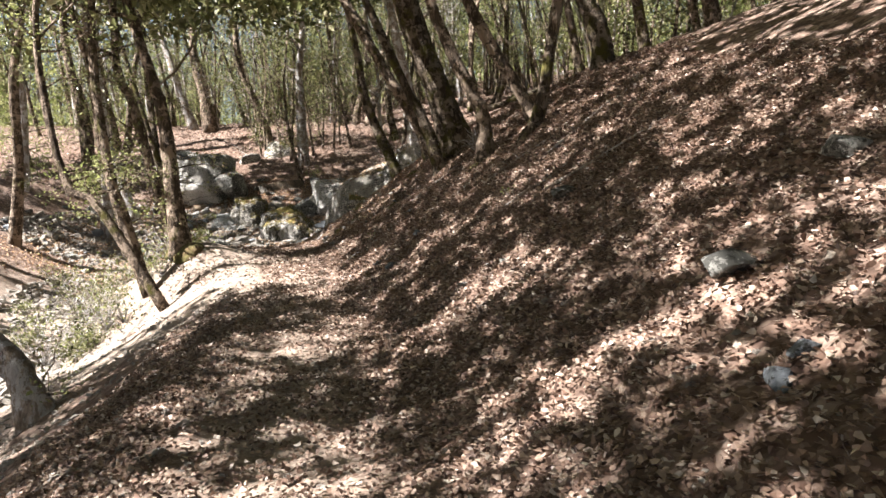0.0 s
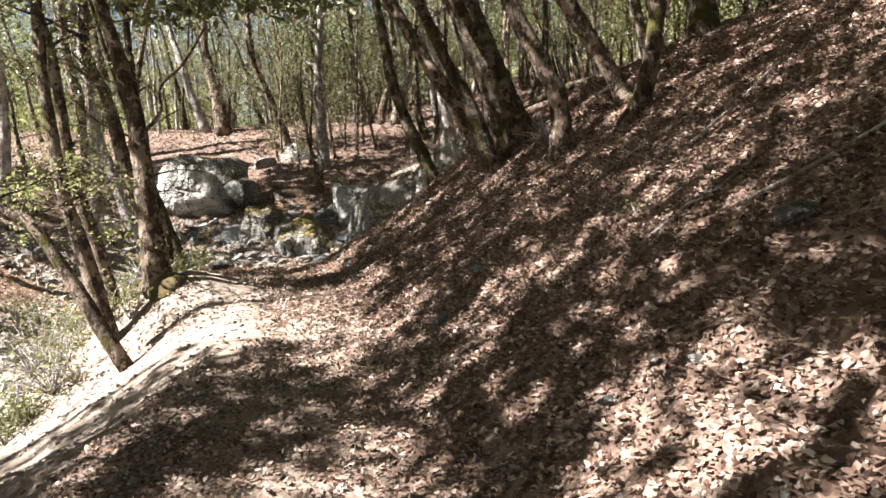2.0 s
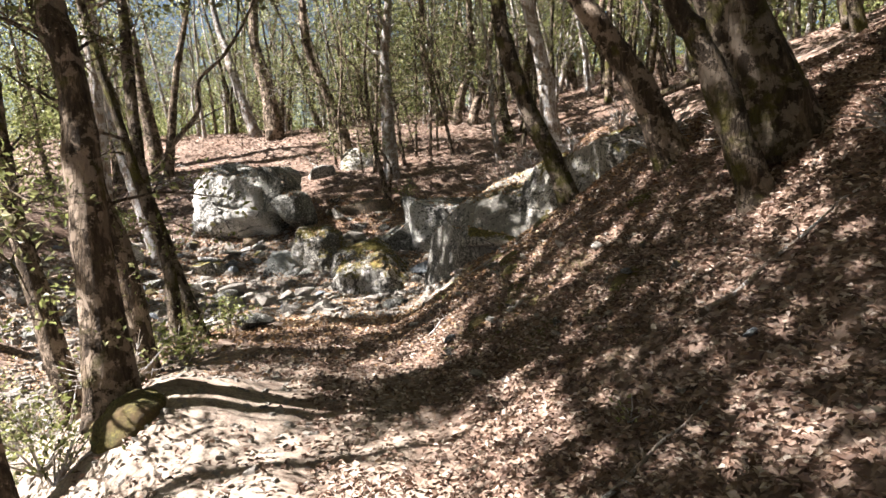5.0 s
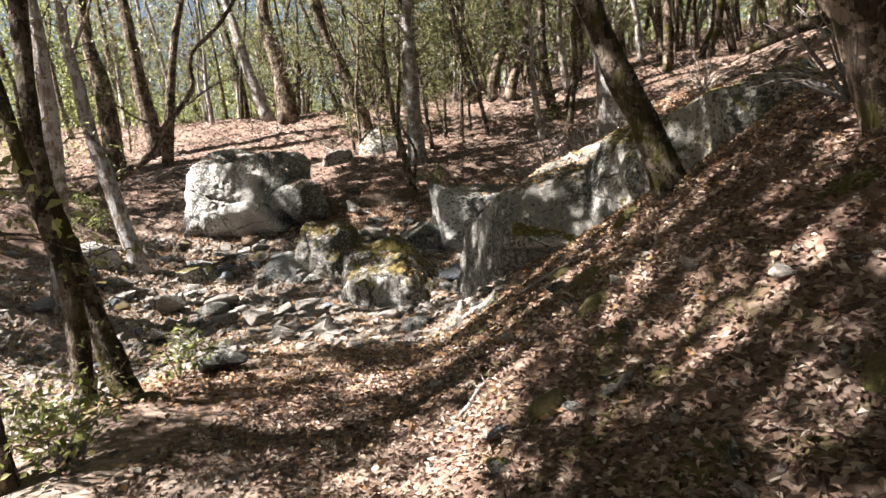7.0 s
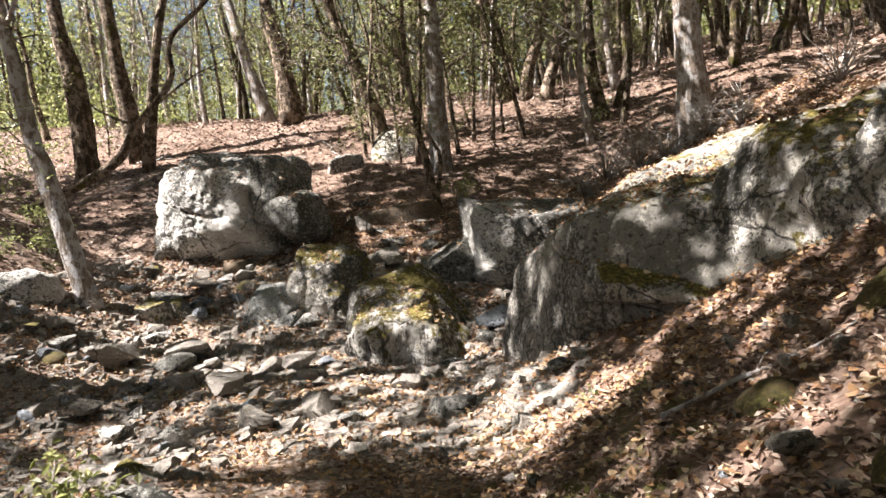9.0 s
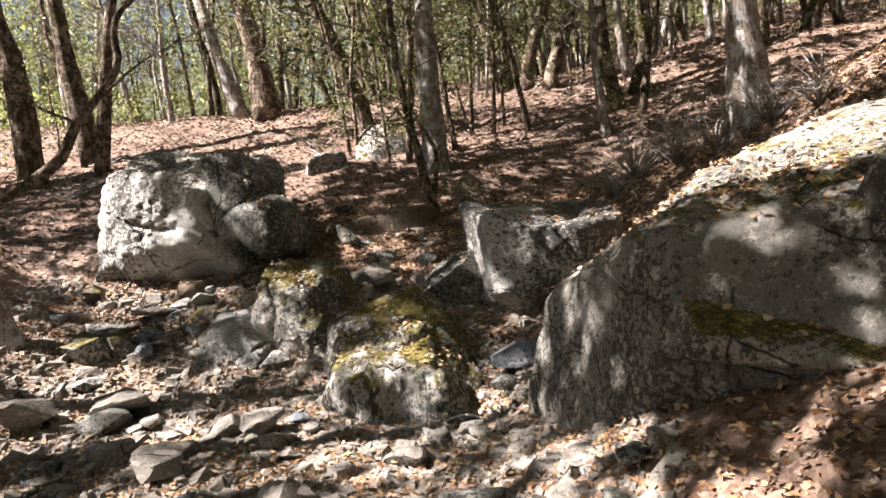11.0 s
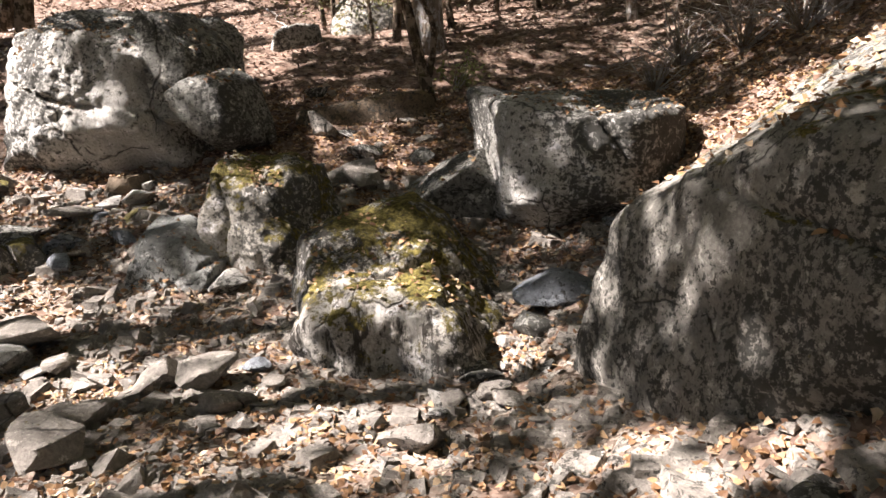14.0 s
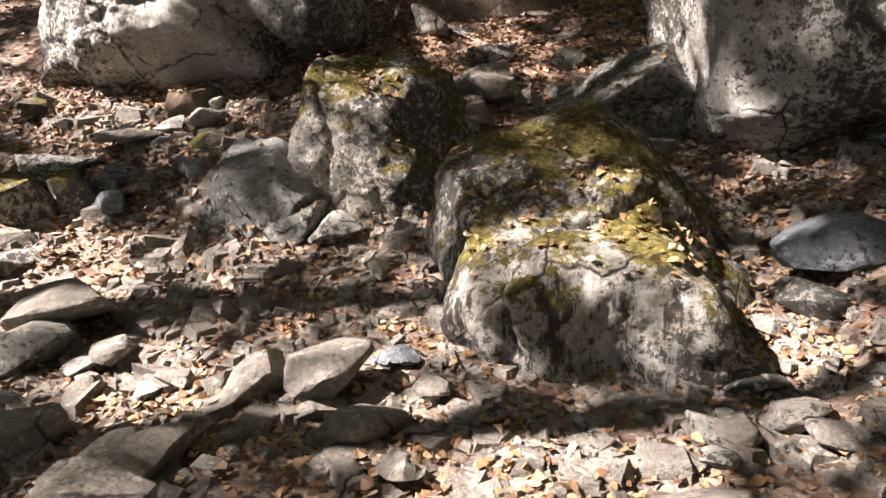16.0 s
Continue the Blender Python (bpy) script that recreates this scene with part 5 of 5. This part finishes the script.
litter(125000, -2.4, 2.6, 0.8, 8.5, 0.031, "leaf_litter", "dry curled brown and tan oak leaves covering the slope")
litter(150000, -3.8, 3.4, 8.5, 16.5, 0.04, "leaf_litter", "dry curled brown oak leaves covering the slope under the oaks", False, fade=(16.5, 11.5))
litter(85000, -9.0, 0.3, 11.5, 23.0, 0.044, "leaf_litter", "dry brown oak leaves strewn between the creek stones", True, LITTER_TAN, (11.5, 16.5))
litter(70000, -22.0, 8.0, 19.0, 38.0, 0.08, "leaf_litter", "dry reddish leaves on the sunlit terrace", False)


# ---- shrubs and small plants ----
def shrub(x, y, size, seed, mat=LEAF_BRIGHT, label="low bright green shrub beside the trail", leaves=150, leaf=0.045, name="shrub"):
    r6, rg = random.Random(seed), np.random.default_rng(seed)
    ob = new(name)
    ob.location = (x, y, hz(x, y) - 0.02)
    tips, bits = [], []
    for k in range(9):
        a, e = r6.uniform(0, 6.28), r6.uniform(0.5, 1.3)
        p = Vector((math.cos(a) * math.cos(e), math.sin(a) * math.cos(e), math.sin(e))) * size * r6.uniform(0.6, 1.1)
        q = p * 0.5 + Vector((r6.uniform(-0.1, 0.1), r6.uniform(-0.1, 0.1), 0.06)) * size
        v, f = tube([Vector((0, 0, 0)), q, p], [0.012 * size + 0.003, 0.008 * size + 0.002, 0.002], 5)
        mesh_object("stem", v, f, TWIG, ob)
        tips += [q, p, q.lerp(p, 0.5)]
    c = np.array([list(t) for t in tips])[rg.integers(0, len(tips), leaves)] + rg.normal(size=(leaves, 3)) * size * 0.17
    v, f = leaf_cloud(c, leaf, rg, 0.3)
    mesh_object("foliage", v, f, mat, ob, smooth=False)
    return tagged(ob, label, "shrub", "shrubs along the trail")


rnd = random.Random(61)
for k in range(26):
    y = rnd.uniform(8.5, 13.5)
    x = float(np.interp(y, YK, XT)) - rnd.uniform(1.9, 4.2)
    shrub(x, y, rnd.uniform(0.25, 0.7), 700 + k, rnd.choice((LEAF, LEAF, LEAF_BRIGHT)), leaves=200)
for k, (x, y) in enumerate([(-9.6, 20.2), (-10.2, 20.9), (-9.9, 19.5), (-10.8, 21.4), (-4.35, 23.0), (-7.6, 23.9), (-4.86, 14.4), (-4.35, 12.4), (-4.6, 12.7)]):
    shrub(x, y, 0.4, 760 + k, LEAF_BRIGHT, "small yellow-green fern tuft on the leafy bank", 200, 0.06)


for k, (x, y) in enumerate([(-2.35, 15.9), (-2.1, 15.2), (-1.6, 13.1), (-2.3, 14.3), (-0.9, 9.8), (0.7, 6.9)]):
    shrub(x, y, 0.13, 790 + k, LEAF_BRIGHT, "tiny green sprig among the dry leaves", 40, 0.03, "sprig")


# ---- moss cushions at the feet of trees and rocks ----
def moss_cushion(x, y, size, seed, label="yellow-green moss cushion at a tree's foot"):
    me = rock_shape((size, size * 0.8, size * 0.3), (), seed, 4, 0.16, 0.0)
    me.materials.append(MOSS)
    ob = new("moss", me)
    up = Vector((hz(x - 0.2, y) - hz(x + 0.2, y), hz(x, y - 0.2) - hz(x, y + 0.2), 0.4))
    lie = Vector((0, 0, 1)).rotation_difference(up).to_matrix().to_4x4()
    ob.matrix_world = pose(x, y, hz(x, y) - size * 0.06) @ lie @ pose(0, 0, 0, 0, 0, seed * 40)
    return tagged(ob, label, "moss", "moss cushions")


def moss_material():
    m, n, l, bsdf = material("moss")
    geo = n.new("ShaderNodeNewGeometry")
    a, b = noise_tex(n, l, geo.outputs["Position"], 45.0, 6, 0.8), noise_tex(n, l, geo.outputs["Position"], 6.0, 4)
    col = ramp(n, l, a, [(0.35, (0.02, 0.019, 0.006)), (0.52, (0.09, 0.08, 0.02)), (0.7, (0.24, 0.21, 0.06))])
    col = mix(n, l, ramp(n, l, b, [(0.45, (0, 0, 0)), (0.65, (0.7, 0.7, 0.7))]), col, (0.10, 0.06, 0.03))
    l.new(col, bsdf.inputs["Base Color"])
    bsdf.inputs["Roughness"].default_value = 1.0
    bump(n, l, bsdf, (a,), (1.0,), (0.02,))
    return m


MOSS = moss_material()
for k, (x, y, size) in enumerate(((-3.62, 10.35, 0.42), (-3.95, 10.75, 0.36), (-4.7, 13.15, 0.4), (-4.55, 13.5, 0.3), (-0.75, 14.35, 0.36), (0.45, 9.62, 0.3), (-1.55, 13.5, 0.3), (-1.2, 14.6, 0.36),
                                  (-0.45, 12.4, 0.4), (-0.7, 11.3, 0.3), (-8.0, 18.2, 0.35), (-7.4, 19.7, 0.32), (-1.75, 12.3, 0.2), (-1.5, 13.0, 0.24), (-1.95, 13.9, 0.2), (-1.3, 12.0, 0.16), (-1.7, 14.4, 0.22), (-9.4, 20.0, 0.5), (-6.9, 20.6, 0.35), (-5.0, 18.35, 0.25))):
    moss_cushion(x, y, size, k + 1, "yellow-green moss cushion among stones and leaves" if k > 9 else "yellow-green moss cushion at a tree's foot")


# ---- fallen wood ----
def stick(x, y, length, turn, r, seed, label="dry fallen branch on the leaves", mat=TWIG, slope=0.0, forks=2):
    r7 = random.Random(seed)
    ob = new("branch")
    ob.location = (x, y, hz(x, y) + r)
    c, d = math.cos(radians(turn)), math.sin(radians(turn))
    pts = []
    for k in range(7):
        u = (k / 6 - 0.5) * length
        px, py = x + c * u + r7.uniform(-0.04, 0.04) * length, y + d * u + r7.uniform(-0.04, 0.04) * length
        pts.append(Vector((px - x, py - y, hz(px, py) - hz(x, y) + r7.uniform(0, 0.03) + slope * (k / 6))))
    v, f = tube(pts, list(np.linspace(r, r * 0.35, 7)), 7, 0.12, seed)
    mesh_object("stem", v, f, mat, ob)
    for k in range(forks):
        p = pts[2 + k % 4]
        q = p + Vector((r7.uniform(-1, 1), r7.uniform(-1, 1), r7.uniform(0.05, 0.5))) * length * 0.22
        v, f = tube([p, p.lerp(q, 0.5) + Vector((0, 0, 0.02)), q], [r * 0.5, r * 0.4, r * 0.15], 5)
        mesh_object("twig", v, f, mat, ob)
    return tagged(ob, label, "branch", "fallen branches")


rnd = random.Random(88)
for k in range(26):
    stick(rnd.uniform(-11.5, -7.0), rnd.uniform(23.4, 25.6), rnd.uniform(0.6, 1.9), rnd.gauss(0, 35), rnd.uniform(0.008, 0.025), 30 + k, slope=rnd.uniform(0, 0.25))
for k, (x, y, n, a) in enumerate(((0.9, 6.4, 0.7, 20), (1.35, 5.9, 0.9, -15), (0.3, 8.4, 0.5, 70), (-0.9, 9.4, 0.6, 30), (0.9, 8.0, 0.8, 10), (-2.1, 12.9, 0.5, 60), (-1.7, 14.6, 0.7, -20),
                                  (-3.3, 22.9, 1.2, 20), (-2.2, 23.4, 1.5, -10), (-4.4, 20.2, 0.6, 40), (-5.0, 19.9, 0.4, 80), (1.6, 7.6, 1.2, 30), (-0.1, 10.2, 0.8, 15))):
    stick(x, y, n, a, 0.012, 60 + k)
stick(1.6, 19.2, 1.9, 160, 0.14, 90, "mossy fallen log on the slope", BARK_MOSS, 0.1, 1)


def dry_bush(x, y, size, seed, count=34):
    r8 = random.Random(seed)
    ob = new("dry_bush")
    ob.location = (x, y, hz(x, y))
    for k in range(count // 4):
        bits = []
        for _ in range(4):
            a, e = r8.uniform(0, 6.28), r8.uniform(0.1, 1.3)
            p = Vector((math.cos(a) * math.cos(e), math.sin(a) * math.cos(e), math.sin(e))) * size * r8.uniform(0.5, 1.1)
            q = p * 0.5 + Vector((r8.uniform(-0.12, 0.12), r8.uniform(-0.12, 0.12), 0.12)) * size
            bits.append(tube([Vector((0, 0, 0)), q, p], [0.008, 0.006, 0.002], 4))
            e2 = q + Vector((r8.uniform(-1, 1), r8.uniform(-1, 1), r8.uniform(-0.3, 0.6))) * size * 0.4
            bits.append(tube([q, q.lerp(e2, 0.5), e2], [0.005, 0.004, 0.002], 4))
        v, f = joined(bits)
        mesh_object("twig", v, f, TWIG, ob)
    return tagged(ob, "leafless bush of dry grey twigs", "bush", "dry bushes")


for k, (x, y, size) in enumerate(((-1.3, 21.1, 0.8), (-1.6, 21.7, 0.9), (-0.9, 20.7, 0.7), (-2.0, 22.4, 0.8), (-2.3, 22.0, 0.6), (0.2, 19.6, 0.7), (-0.6, 20.2, 0.6), (-4.2, 11.2, 0.5), (-4.4, 9.4, 0.6), (0.15, 11.7, 0.5), (0.5, 10.5, 0.4), (-0.2, 13.2, 0.6), (-5.4, 10.6, 0.6), (-5.0, 9.0, 0.6))):
    dry_bush(x, y, size, 40 + k)


# leaves lying on the rocks
spots = []
for ob in ROCKS:
    up = ob.matrix_world.to_3x3()
    tops = [ob.matrix_world @ v.co for v in ob.data.vertices if (up @ v.normal).z > 0.66]
    tops = [p for p in tops if p.z > hz(p.x, p.y)]
    many = min(len(tops) // 5, int(20 + 220 * ob.dimensions.x * ob.dimensions.y / 4))
    spots += [tuple(p + Vector((0, 0, 0.012))) for p in rnd.sample(tops, many)]
v, f = lobed_leaves(np.array(spots), 0.045, rng, 0.75)
tagged(mesh_object("rock_leaves", v, f, LITTER_TAN, smooth=False), "dry tan leaves caught on top of the boulders", "leaves", kind="stuff")
